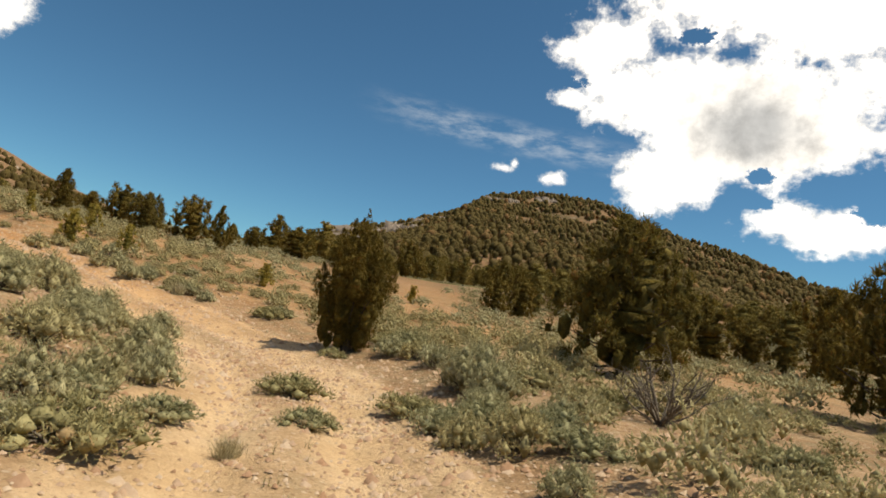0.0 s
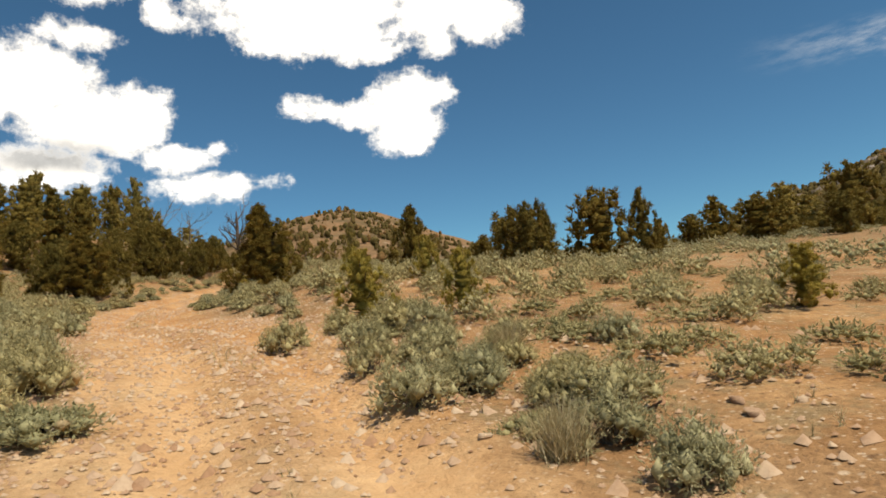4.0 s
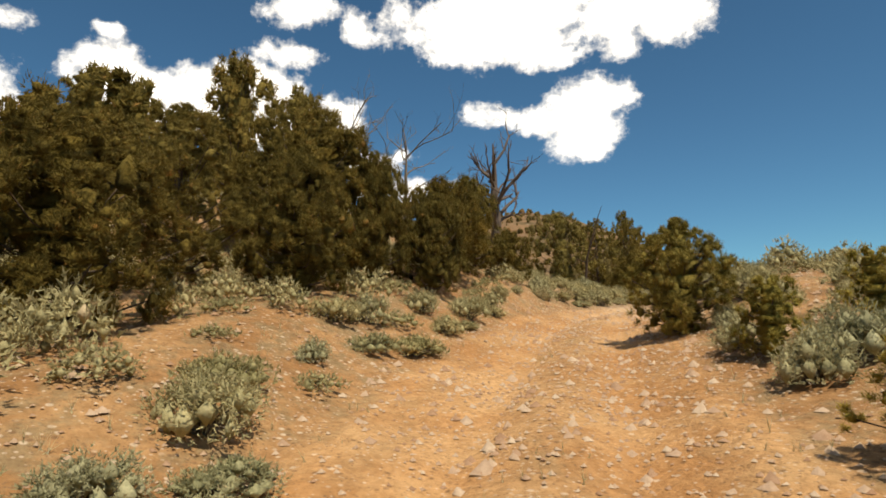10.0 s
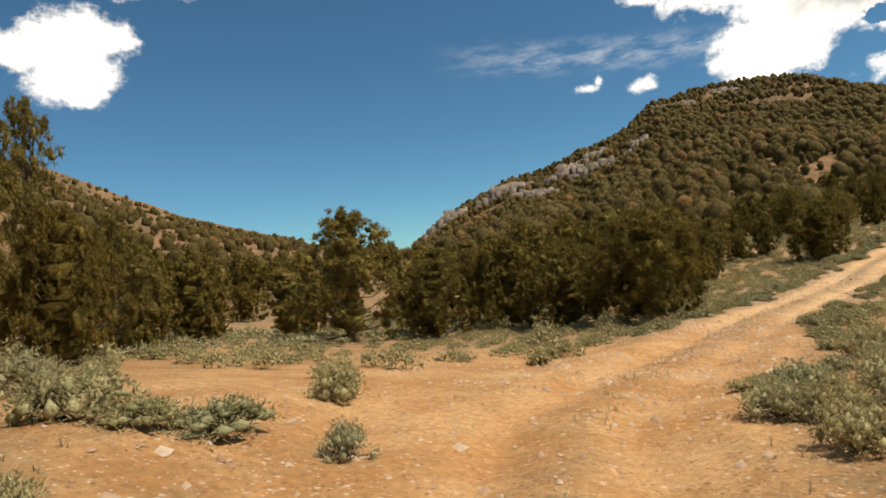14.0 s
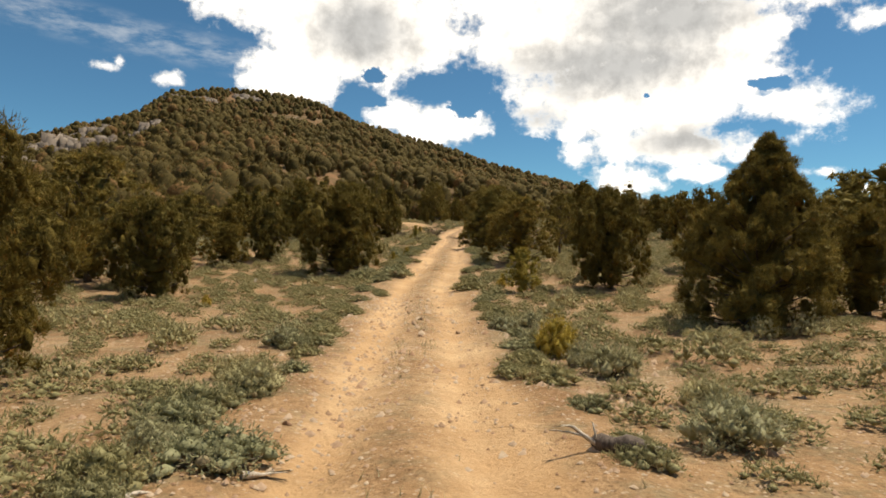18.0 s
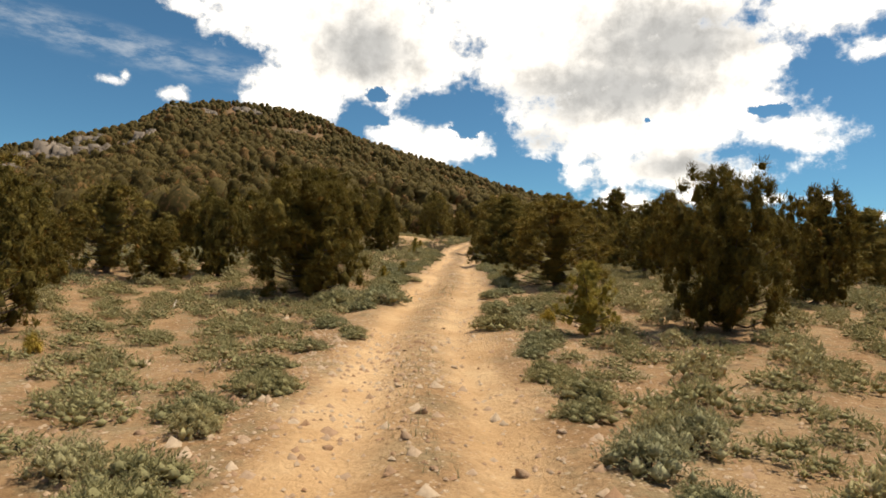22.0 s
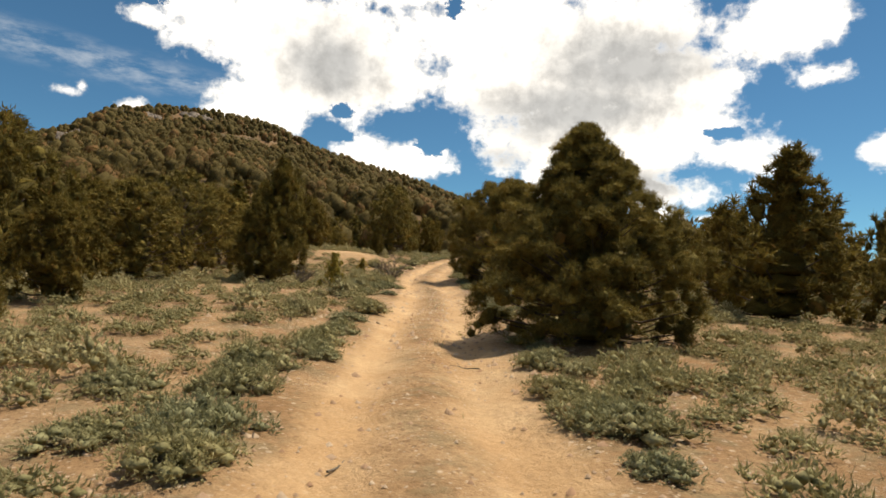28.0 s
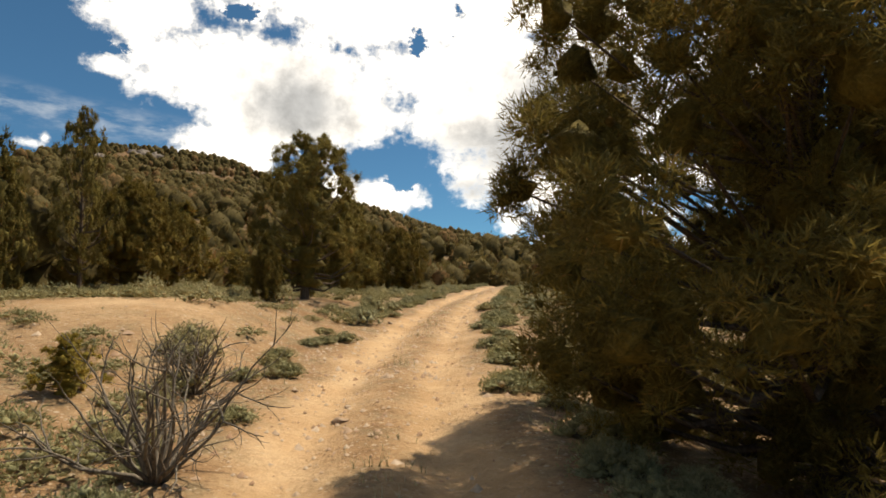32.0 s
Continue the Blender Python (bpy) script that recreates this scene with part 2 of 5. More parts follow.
# skyline seen from the middle of the track: azimuth, distance, height
SKYLINE = [(-180, 700, 30), (-110, 700, 25), (-66, 600, 19), (-56, 600, 24), (-42.4, 560, 56), (-36.7, 560, 71), (-29.4, 550, 91),
           (-23, 550, 109), (-18.9, 550, 120), (-13, 550, 126), (-7.2, 545, 120), (-4.9, 540, 101), (-0.5, 540, 84), (2.6, 535, 70),
           (7, 525, 61), (12.7, 525, 37), (16.8, 540, 10), (20, 750, 14), (25.3, 750, 35), (28, 750, 47), (36, 700, 70),
           (40, 685, 92), (43, 675, 106), (46.5, 650, 119), (50, 630, 125), (56.4, 630, 113), (64, 620, 76), (90, 600, 100), (108, 600, 140), (122, 600, 150),
           (150, 700, 60), (180, 700, 30)]
MIDDLE = (-38.0, 80.0)
# rock outcrops on the hill: x, y, width, height
OUTCROPS = [(-136, 498, 26, 22), (-122, 470, 20, 15), (-91, 484, 36, 17), (-78, 470, 24, 13), (-71, 408, 22, 8), (-60, 392, 16, 7), (-49, 456, 20, 16), (-33, 418, 22, 10),
            (-32, 494, 24, 13), (-8, 410, 12, 8), (30, 556, 20, 6), (45, 556, 14, 5), (78, 574, 20, 6), (-44, 506, 18, 11), (-63, 381, 14, 7)]


def smooth(t):
    t = np.clip(t, 0.0, 1.0)
    return t * t * (3 - 2 * t)


def spline(points, step=0.5):
    """Points along a smooth curve through the given ones."""
    p = np.array(points, float)
    p = np.vstack([2 * p[0] - p[1], p, 2 * p[-1] - p[-2]])
    out = []
    for a, b, c, d in zip(p, p[1:], p[2:], p[3:]):
        n = max(2, int(np.linalg.norm(c - b) / step))
        t = np.linspace(0, 1, n, endpoint=False)[:, None]
        out.append(0.5 * (2 * b + (c - a) * t + (2 * a - 5 * b + 4 * c - d) * t**2 + (3 * b - a - 3 * c + d) * t**3))
    return np.vstack(out)


TRACK_LINE = spline(TRACK)
_along = np.gradient(TRACK_LINE[:, :2], axis=0)
_along /= np.linalg.norm(_along, axis=1)[:, None]


def lattice(ix, iy, seed):
    h = (ix * 374761393 + iy * 668265263 + seed * 2147483647) & 0xFFFFFFFF
    h = ((h ^ (h >> 13)) * 1274126177) & 0xFFFFFFFF
    return ((h ^ (h >> 16)) & 0xFFFF) / 65535.0


def value_noise(x, y, seed=0):
    ix, iy = np.floor(x).astype(np.int64), np.floor(y).astype(np.int64)
    fx, fy = smooth(x - ix), smooth(y - iy)
    a, b = lattice(ix, iy, seed), lattice(ix + 1, iy, seed)
    c, d = lattice(ix, iy + 1, seed), lattice(ix + 1, iy + 1, seed)
    return (a + (b - a) * fx) * (1 - fy) + (c + (d - c) * fx) * fy - 0.5


def fractal(x, y, octaves=4, seed=0):
    total, gain = 0.0, 1.0
    for k in range(octaves):
        total = total + gain * value_noise(x * 2**k, y * 2**k, seed + k)
        gain *= 0.5
    return total


def track_place(x, y):
    """Signed distance from the track's centre (right is positive), and the track's height there, smoothed."""
    x, y = np.atleast_1d(np.asarray(x, float)), np.atleast_1d(np.asarray(y, float))
    side, far, level = np.empty_like(x), np.empty_like(x), np.empty_like(x)
    for k in range(0, len(x), 4000):
        dx, dy = x[k : k + 4000, None] - TRACK_LINE[:, 0], y[k : k + 4000, None] - TRACK_LINE[:, 1]
        d2 = dx * dx + dy * dy
        i = d2.argmin(1)
        r = np.arange(len(i))
        far[k : k + 4000] = np.sqrt(d2[r, i])
        side[k : k + 4000] = np.sign(dx[r, i] * _along[i, 1] - dy[r, i] * _along[i, 0])
        w = 1.0 / (d2 + 1.2) ** 2
        level[k : k + 4000] = (w * TRACK_LINE[:, 2]).sum(1) / w.sum(1)
    return side * far, far, level


def bank_offsets():
    b = np.array(BANKS + WEST_BANKS + NORTH_BANKS)
    return b, b[:, 2] - track_place(b[:, 0], b[:, 1])[2]


_bank, _bank_rise = bank_offsets()
_sky = np.array(SKYLINE, float)


def ground(x, y, fine=True):
    """Height of the land."""
    x, y = np.atleast_1d(np.asarray(x, float)), np.atleast_1d(np.asarray(y, float))
    side, far, z = track_place(x, y)
    w = np.exp(-((x[:, None] - _bank[:, 0]) ** 2 + (y[:, None] - _bank[:, 1]) ** 2) / _bank[:, 3] ** 2)
    z = z + (w * _bank_rise).sum(1) / (w.sum(1) + 0.25) * smooth((far - 1.3) / 3.5)
    dx, dy = x - MIDDLE[0], y - MIDDLE[1]
    r, az = np.hypot(dx, dy), np.degrees(np.arctan2(-dx, dy))
    reach = np.interp(az, _sky[:, 0], _sky[:, 1])
    rise = np.interp(az, _sky[:, 0], _sky[:, 2])
    s = (r / reach - 0.13) / 0.87
    ramp = np.where(s < 1, np.clip(s, 0, 1) ** 1.25, np.clip(1 - 0.6 * (s - 1), 0.2, 1))
    off = smooth((far - 18) / 60)
    z = z + rise * ramp * off
    z = z + fractal(x / 60, y / 60, 5, 11) * 9.0 * smooth((r - 130) / 220) * np.clip(rise / 80, 0.2, 1)
    if fine:
        free = smooth((far - 1.6) / 1.2)
        z = z + free * (fractal(x / 3.1, y / 3.1, 3, 3) * 0.10 + fractal(x / 14, y / 14, 2, 5) * 0.14 * smooth((far - 3) / 6))
        rut = np.exp(-(((np.abs(side + 0.12 * np.sin(y / 3.0)) - 0.76) / 0.3) ** 2))
        z = z - 0.09 * rut + 0.045 * np.exp(-((far / 0.3) ** 2)) + 0.07 * np.exp(-(((far - 1.75) / 0.4) ** 2))
        z = z + (1 - free) * fractal(x / 0.9, y / 0.9, 3, 9) * 0.05
    return z


def ground_at(x, y):
    return float(ground(x, y)[0])

# ---- materials ----
def material(name, rough=0.9):
    m = bpy.data.materials.new(name)
    m.use_nodes = True
    g = Graph(m.node_tree)
    shader = g.nodes["Principled BSDF"]
    shader.inputs["Roughness"].default_value = rough
    shader.inputs["Specular IOR Level"].default_value = 0.15
    return m, g, shader


def bump(g, shader, height, strength, distance):
    b = g.nodes.new("ShaderNodeBump")
    b.inputs["Strength"].default_value, b.inputs["Distance"].default_value = strength, distance
    g.links.new(height, b.inputs["Height"])
    g.links.new(b.outputs[0], shader.inputs["Normal"])


def attribute(g, name):
    n = g.nodes.new("ShaderNodeAttribute")
    n.attribute_name = name
    return n.outputs["Fac"]


def soil_material():
    m, g, shader = material("stony_soil", 0.95)
    place = g.nodes.new("ShaderNodeTexCoord").outputs["Object"]
    track, red, far = attribute(g, "track"), attribute(g, "red"), attribute(g, "far")
    broad = g.noise(place, 0.11, 4.0, 0.6)
    patch = g.noise(place, 0.7, 5.0, 0.62)
    grit = g.noise(place, 9.0, 6.0, 0.7)
    tan = g.mix(g.span(patch, 0.3, 0.7), (0.285, 0.182, 0.098, 1), (0.455, 0.318, 0.186, 1))
    orange = g.mix(g.span(patch, 0.3, 0.7), (0.325, 0.164, 0.064, 1), (0.487, 0.284, 0.128, 1))
    colour = g.mix(g.math("MULTIPLY", red, g.span(broad, 0.3, 0.55, 0.55, 1.0)), tan, orange)
    dust = g.mix(g.span(patch, 0.3, 0.75), (0.568, 0.406, 0.226, 1), (0.650, 0.487, 0.307, 1))
    redder = g.mix(g.span(patch, 0.35, 0.7), (0.480, 0.236, 0.086, 1), (0.620, 0.368, 0.166, 1))
    colour = g.mix(track, colour, g.mix(g.math("MULTIPLY", red, 0.95), dust, redder))
    # dry litter between the plants
    litter = g.math("MULTIPLY", g.span(g.noise(place, 1.7, 6.0, 0.7), 0.46, 0.62), g.math("SUBTRACT", 1.0, track))
    colour = g.mix(g.math("MULTIPLY", litter, 0.55), colour, (0.25, 0.215, 0.125, 1))
    # small pale chips of stone, in two sizes; the pale ruts are dusted over
    dusty = g.math("SUBTRACT", 1.0, g.math("MULTIPLY", track, g.span(red, 0.95, 0.6, 0.25, 0.85)))
    for scale, lo, hi, tone in ((6.0, 0.12, 0.24, (0.68, 0.55, 0.40, 1)), (9.0, 0.14, 0.3, (0.22, 0.125, 0.065, 1)), (15.0, 0.16, 0.3, (0.64, 0.50, 0.36, 1)), (24.0, 0.16, 0.34, (0.24, 0.145, 0.08, 1))):
        v = g.nodes.new("ShaderNodeTexVoronoi")
        v.inputs["Scale"].default_value = scale
        g.links.new(place, v.inputs["Vector"])
        keep = g.math("MULTIPLY", g.span(g.noise(place, scale * 0.37, 2.0), 0.43, 0.55), dusty)
        colour = g.mix(g.math("MULTIPLY", keep, g.span(v.outputs["Distance"], lo, hi, 0.8, 0.0)), colour, tone)
    colour = g.mix(g.math("MULTIPLY", g.span(grit, 0.25, 0.75, 0.0, 0.75), g.span(dusty, 0.0, 1.0, 0.35, 1.0)), colour, g.mix(1.0, colour, (0.5, 0.45, 0.4, 1), "MULTIPLY"))
    # the far slopes: red-brown soil, pale scree and dry brush
    slope = g.mix(g.span(g.noise(place, 0.03, 6.0, 0.65), 0.38, 0.6), (0.115, 0.076, 0.036, 1), (0.235, 0.132, 0.066, 1))
    slope = g.mix(g.span(g.noise(place, 0.09, 5.0, 0.7), 0.6, 0.72), slope, (0.40, 0.33, 0.25, 1))
    slope = g.mix(g.span(g.noise(place, 0.35, 4.0, 0.7), 0.47, 0.6, 0.0, 0.75), slope, (0.11, 0.085, 0.04, 1))
    # rock breaks out where the slope is steep
    steep = g.nodes.new("ShaderNodeSeparateXYZ")
    g.links.new(g.nodes.new("ShaderNodeNewGeometry").outputs["Normal"], steep.inputs[0])
    rock = g.mix(g.span(g.noise(place, 0.12, 6.0, 0.7), 0.35, 0.65), (0.20, 0.165, 0.13, 1), (0.46, 0.40, 0.335, 1))
    slope = g.mix(g.span(steep.outputs[2], 0.83, 0.70), slope, rock)
    colour = g.mix(far, colour, slope)
    g.links.new(colour, shader.inputs["Base Color"])
    bump(g, shader, g.math("ADD", grit, g.math("MULTIPLY", patch, 2.0)), 0.9, 0.06)
    return m


def foliage_material(name, dark, light, dry, amount=0.12, thin_share=0.28, relief=0.8):
    m, g, shader = material(name, 0.8)
    info = g.nodes.new("ShaderNodeObjectInfo").outputs["Random"]
    isle = g.nodes.new("ShaderNodeNewGeometry").outputs["Random Per Island"]
    place = g.nodes.new("ShaderNodeTexCoord").outputs["Object"]
    clump = g.noise(place, 2.2, 3.0, 0.6)
    leafy = g.noise(place, 24.0, 4.0, 0.75)
    tips = g.noise(place, 9.0, 3.0, 0.6)
    colour = g.mix(g.span(g.math("ADD", g.math("MULTIPLY", clump, 0.5), g.math("MULTIPLY", leafy, 0.5)), 0.36, 0.64), (*dark, 1), (*light, 1))
    colour = g.mix(g.span(isle, 0.0, 1.0, 0.0, 0.35, smooth=False), colour, (*[c * 0.5 for c in dark], 1))
    colour = g.mix(g.span(g.math("ADD", isle, g.math("MULTIPLY", g.math("SUBTRACT", clump, 0.5), 0.8)), 1.0 - amount, 1.0 - amount + 0.08), colour, (*dry, 1))
    colour = g.mix(g.math("MULTIPLY", info, 0.45), colour, g.mix(1.0, colour, (1.3, 1.05, 0.7, 1), "MULTIPLY"))
    g.links.new(colour, shader.inputs["Base Color"])
    bump(g, shader, g.math("ADD", leafy, g.math("MULTIPLY", tips, 2.0)), relief, 0.06)
    thin = g.nodes.new("ShaderNodeBsdfTranslucent")
    g.links.new(colour, thin.inputs["Color"])
    both = g.nodes.new("ShaderNodeMixShader")
    both.inputs[0].default_value = thin_share
    g.links.new(shader.outputs[0], both.inputs[1])
    g.links.new(thin.outputs[0], both.inputs[2])
    g.links.new(both.outputs[0], g.nodes["Material Output"].inputs[0])
    return m


def bark_material(name, dark, light):
    m, g, shader = material(name, 0.9)
    place = g.nodes.new("ShaderNodeTexCoord").outputs["Object"]
    strands = g.noise(g.vec("MULTIPLY", place, (14.0, 14.0, 1.6)), 2.0, 5.0, 0.65)
    weather = g.noise(place, 1.3, 3.0)
    colour = g.mix(g.span(strands, 0.3, 0.7), (*dark, 1), (*light, 1))
    colour = g.mix(g.span(weather, 0.55, 0.75, 0.0, 0.5), colour, (*[c * 0.6 for c in dark], 1))
    g.links.new(colour, shader.inputs["Base Color"])
    bump(g, shader, strands, 0.8, 0.02)
    return m


def stone_material(name, a, b):
    m, g, shader = material(name, 0.9)
    isle = g.nodes.new("ShaderNodeNewGeometry").outputs["Random Per Island"]
    info = g.nodes.new("ShaderNodeObjectInfo").outputs["Random"]
    place = g.nodes.new("ShaderNodeTexCoord").outputs["Object"]
    grain = g.noise(place, 14.0, 6.0, 0.7)
    colour = g.mix(g.math("FRACT", g.math("ADD", isle, info)), (*a, 1), (*b, 1))
    colour = g.mix(g.span(grain, 0.3, 0.7, 0.0, 0.5), colour, g.mix(1.0, colour, (0.6, 0.52, 0.45, 1), "MULTIPLY"))
    g.links.new(colour, shader.inputs["Base Color"])
    bump(g, shader, grain, 0.6, 0.02)
    return m


SOIL = soil_material()
JUNIPER = foliage_material("juniper_scales", (0.110, 0.088, 0.021), (0.265, 0.200, 0.046), (0.330, 0.185, 0.050), 0.03)
PINYON = foliage_material("pinyon_needles", (0.150, 0.126, 0.036), (0.350, 0.276, 0.074), (0.400, 0.250, 0.076), 0.025)
YOUNG = foliage_material("young_needles", (0.270, 0.226, 0.046), (0.520, 0.410, 0.090), (0.540, 0.370, 0.100), 0.08)
OLIVE = foliage_material("olive_needles", (0.200, 0.168, 0.040), (0.410, 0.325, 0.080), (0.450, 0.300, 0.090), 0.05)
FAR_GREEN = foliage_material("distant_crowns", (0.105, 0.084, 0.030), (0.205, 0.160, 0.058), (0.260, 0.155, 0.065), 0.13, 0.42)
SAGE = foliage_material("sage_leaves", (0.312, 0.298, 0.160), (0.540, 0.505, 0.298), (0.540, 0.450, 0.300), 0.04, 0.32, 0.3)
MAT_GREEN = foliage_material("low_sage_leaves", (0.255, 0.252, 0.128), (0.450, 0.428, 0.240), (0.450, 0.350, 0.205), 0.04, 0.32, 0.3)
GOLD_GREEN = foliage_material("rabbitbrush_leaves", (0.340, 0.265, 0.050), (0.600, 0.460, 0.100), (0.580, 0.420, 0.140), 0.08, 0.35, 0.3)
STRAW = foliage_material("dry_grass", (0.44, 0.37, 0.20), (0.62, 0.54, 0.33), (0.65, 0.58, 0.40), 0.2)
BARK = bark_material("shreddy_bark", (0.075, 0.052, 0.034), (0.18, 0.135, 0.095))
SNAG = bark_material("charred_deadwood", (0.05, 0.036, 0.028), (0.13, 0.095, 0.07))
DEADWOOD = bark_material("weathered_deadwood", (0.065, 0.048, 0.038), (0.18, 0.14, 0.11))
PALE_WOOD = bark_material("bleached_wood", (0.34, 0.28, 0.21), (0.62, 0.54, 0.43))
TWIGS = bark_material("sage_twigs", (0.10, 0.08, 0.06), (0.24, 0.20, 0.15))
STONE = stone_material("pale_stone", (0.52, 0.40, 0.28), (0.34, 0.20, 0.115))
CLIFF = stone_material("cliff_rock", (0.30, 0.25, 0.20), (0.17, 0.138, 0.11))


# ---- mesh helpers ----
def mesh_of(name, verts, faces, mat, shade=False):
    """A mesh from arrays of vertices and of faces that all have the same number of corners."""
    verts, faces = np.asarray(verts, np.float32), np.asarray(faces, np.int32)
    me = bpy.data.meshes.new(name)
    me.vertices.add(len(verts))
    me.vertices.foreach_set("co", verts.ravel())
    k = faces.shape[1]
    me.loops.add(faces.size)
    me.loops.foreach_set("vertex_index", faces.ravel())
    me.polygons.add(len(faces))
    me.polygons.foreach_set("loop_start", np.arange(0, faces.size, k, dtype=np.int32))
    if shade:
        me.polygons.foreach_set("use_smooth", np.ones(len(faces), bool))
    me.update(calc_edges=True)
    me.validate()
    me.materials.append(mat)
    return me


def child(name, me, parent, label=""):
    ob = new(name, me)
    ob.parent = parent
    return tagged(ob, label)


def unit(v):
    return v / np.maximum(np.linalg.norm(v, axis=-1, keepdims=True), 1e-9)


def tufts(centres, ways, length, width, count, rng, spread=0.8, up=0.25):
    """Sprays of thin pointed blades round each centre."""
    n = len(centres)
    c = np.repeat(centres, count, 0)
    w = unit(np.repeat(ways, count, 0) + rng.normal(0, spread, (n * count, 3)) + (0, 0, up))
    side = unit(np.cross(w, rng.normal(0, 1, (n * count, 3))))
    lens = (np.broadcast_to(length, n).repeat(count) * rng.uniform(0.6, 1.25, n * count))[:, None]
    half = lens * width * 0.5
    a, b, t = c - side * half - w * lens * 0.25, c + side * half - w * lens * 0.25, c + w * lens * 0.75
    verts = np.stack([a, b, t], 1).reshape(-1, 3)
    return verts, np.arange(len(verts)).reshape(-1, 3)


def tube(points, radii, sides=6):
    """A tapered tube along points, as quads."""
    p = np.asarray(points, float)
    t = unit(np.gradient(p, axis=0))
    ref = np.array([0.31, 0.9, 0.2]) if abs(t[0] @ (0.31, 0.9, 0.2)) < 0.9 else np.array([0.9, 0.2, 0.3])
    u = unit(np.cross(t, ref))
    v = np.cross(t, u)
    ang = np.linspace(0, 2 * np.pi, sides, endpoint=False)
    ring = np.cos(ang)[None, :, None] * u[:, None] + np.sin(ang)[None, :, None] * v[:, None]
    verts = (p[:, None] + ring * np.asarray(radii)[:, None, None]).reshape(-1, 3)
    faces = []
    for i in range(len(p) - 1):
        for k in range(sides):
            k2 = (k + 1) % sides
            faces.append((i * sides + k, i * sides + k2, (i + 1) * sides + k2, (i + 1) * sides + k))
    return verts, np.array(faces)


def joined(pieces):
    verts, faces, n = [], [], 0
    for v, f in pieces:
        verts.append(v)
        faces.append(np.asarray(f) + n)
        n += len(v)
    return np.vstack(verts), np.vstack(faces)


def limb(a, b, r0, r1, rng, bend=0.12, steps=5, sides=5):
    a, b = np.asarray(a, float), np.asarray(b, float)
    t = np.linspace(0, 1, steps)[:, None]
    far = np.linalg.norm(b - a)
    p = a + (b - a) * t + rng.normal(0, abs(bend) * far * 0.35, (steps, 3)) * np.sin(np.pi * t) + np.array([0, 0, -bend * far]) * np.sin(np.pi * t)
    return tube(p, np.linspace(r0, r1, steps), sides)


def ball(sides=7, rings=4):
    verts, faces = [(0, 0, -1)], []
    for k in range(rings):
        a = np.pi * (k + 1) / (rings + 1) - np.pi / 2
        for q in range(sides):
            t = 2 * np.pi * (q + 0.5 * (k % 2)) / sides
            verts.append((np.cos(a) * np.cos(t), np.cos(a) * np.sin(t), np.sin(a)))
    verts.append((0, 0, 1))
    for q in range(sides):
        r = (q + 1) % sides
        faces.append((0, 1 + r, 1 + q))
        for k in range(rings - 1):
            i, j = 1 + k * sides, 1 + (k + 1) * sides
            faces += [(i + q, i + r, j + r), (i + q, j + r, j + q)]
        e = 1 + (rings - 1) * sides
        faces.append((e + q, e + r, len(verts) - 1))
    return np.array(verts, float), np.array(faces)


BALL, SMALL_BALL, SEED_BALL = ball(6, 3), ball(5, 2), ball(4, 1)


def bodies(centres, sizes, rng, form=BALL):
    """A knobbly body at each centre, all in one pair of arrays."""
    v, f = form
    n = len(centres)
    out = v[None] * rng.uniform(0.62, 1.2, (n, len(v), 1)) * np.asarray(sizes)[:, None]
    return (out + np.asarray(centres)[:, None]).reshape(-1, 3), (f[None] + (np.arange(n) * len(v))[:, None, None]).reshape(-1, 3)


# ---- trees ----
def envelope(shape, v):
    """Crown radius, as a share of the widest, at the share v of the height."""
    if shape == "round":
        return np.sqrt(np.clip(1 - ((v - 0.42) / 0.60) ** 2, 0, 1))
    if shape == "cone":
        return np.clip(np.interp(v, (0, 0.1, 0.35, 0.6, 0.8, 0.92, 1), (0.92, 1.0, 0.9, 0.66, 0.4, 0.22, 0.06)), 0, 1)
    if shape == "column":
        return np.clip(np.interp(v, (0, 0.08, 0.25, 0.45, 0.62, 0.78, 0.9, 1), (0.45, 0.68, 0.9, 1.0, 0.86, 0.45, 0.26, 0.06)), 0, 1)
    return np.clip(np.interp(v, (0, 0.12, 0.3, 0.6, 0.85, 1), (0.35, 0.75, 1.0, 0.9, 0.62, 0.2)), 0, 1)


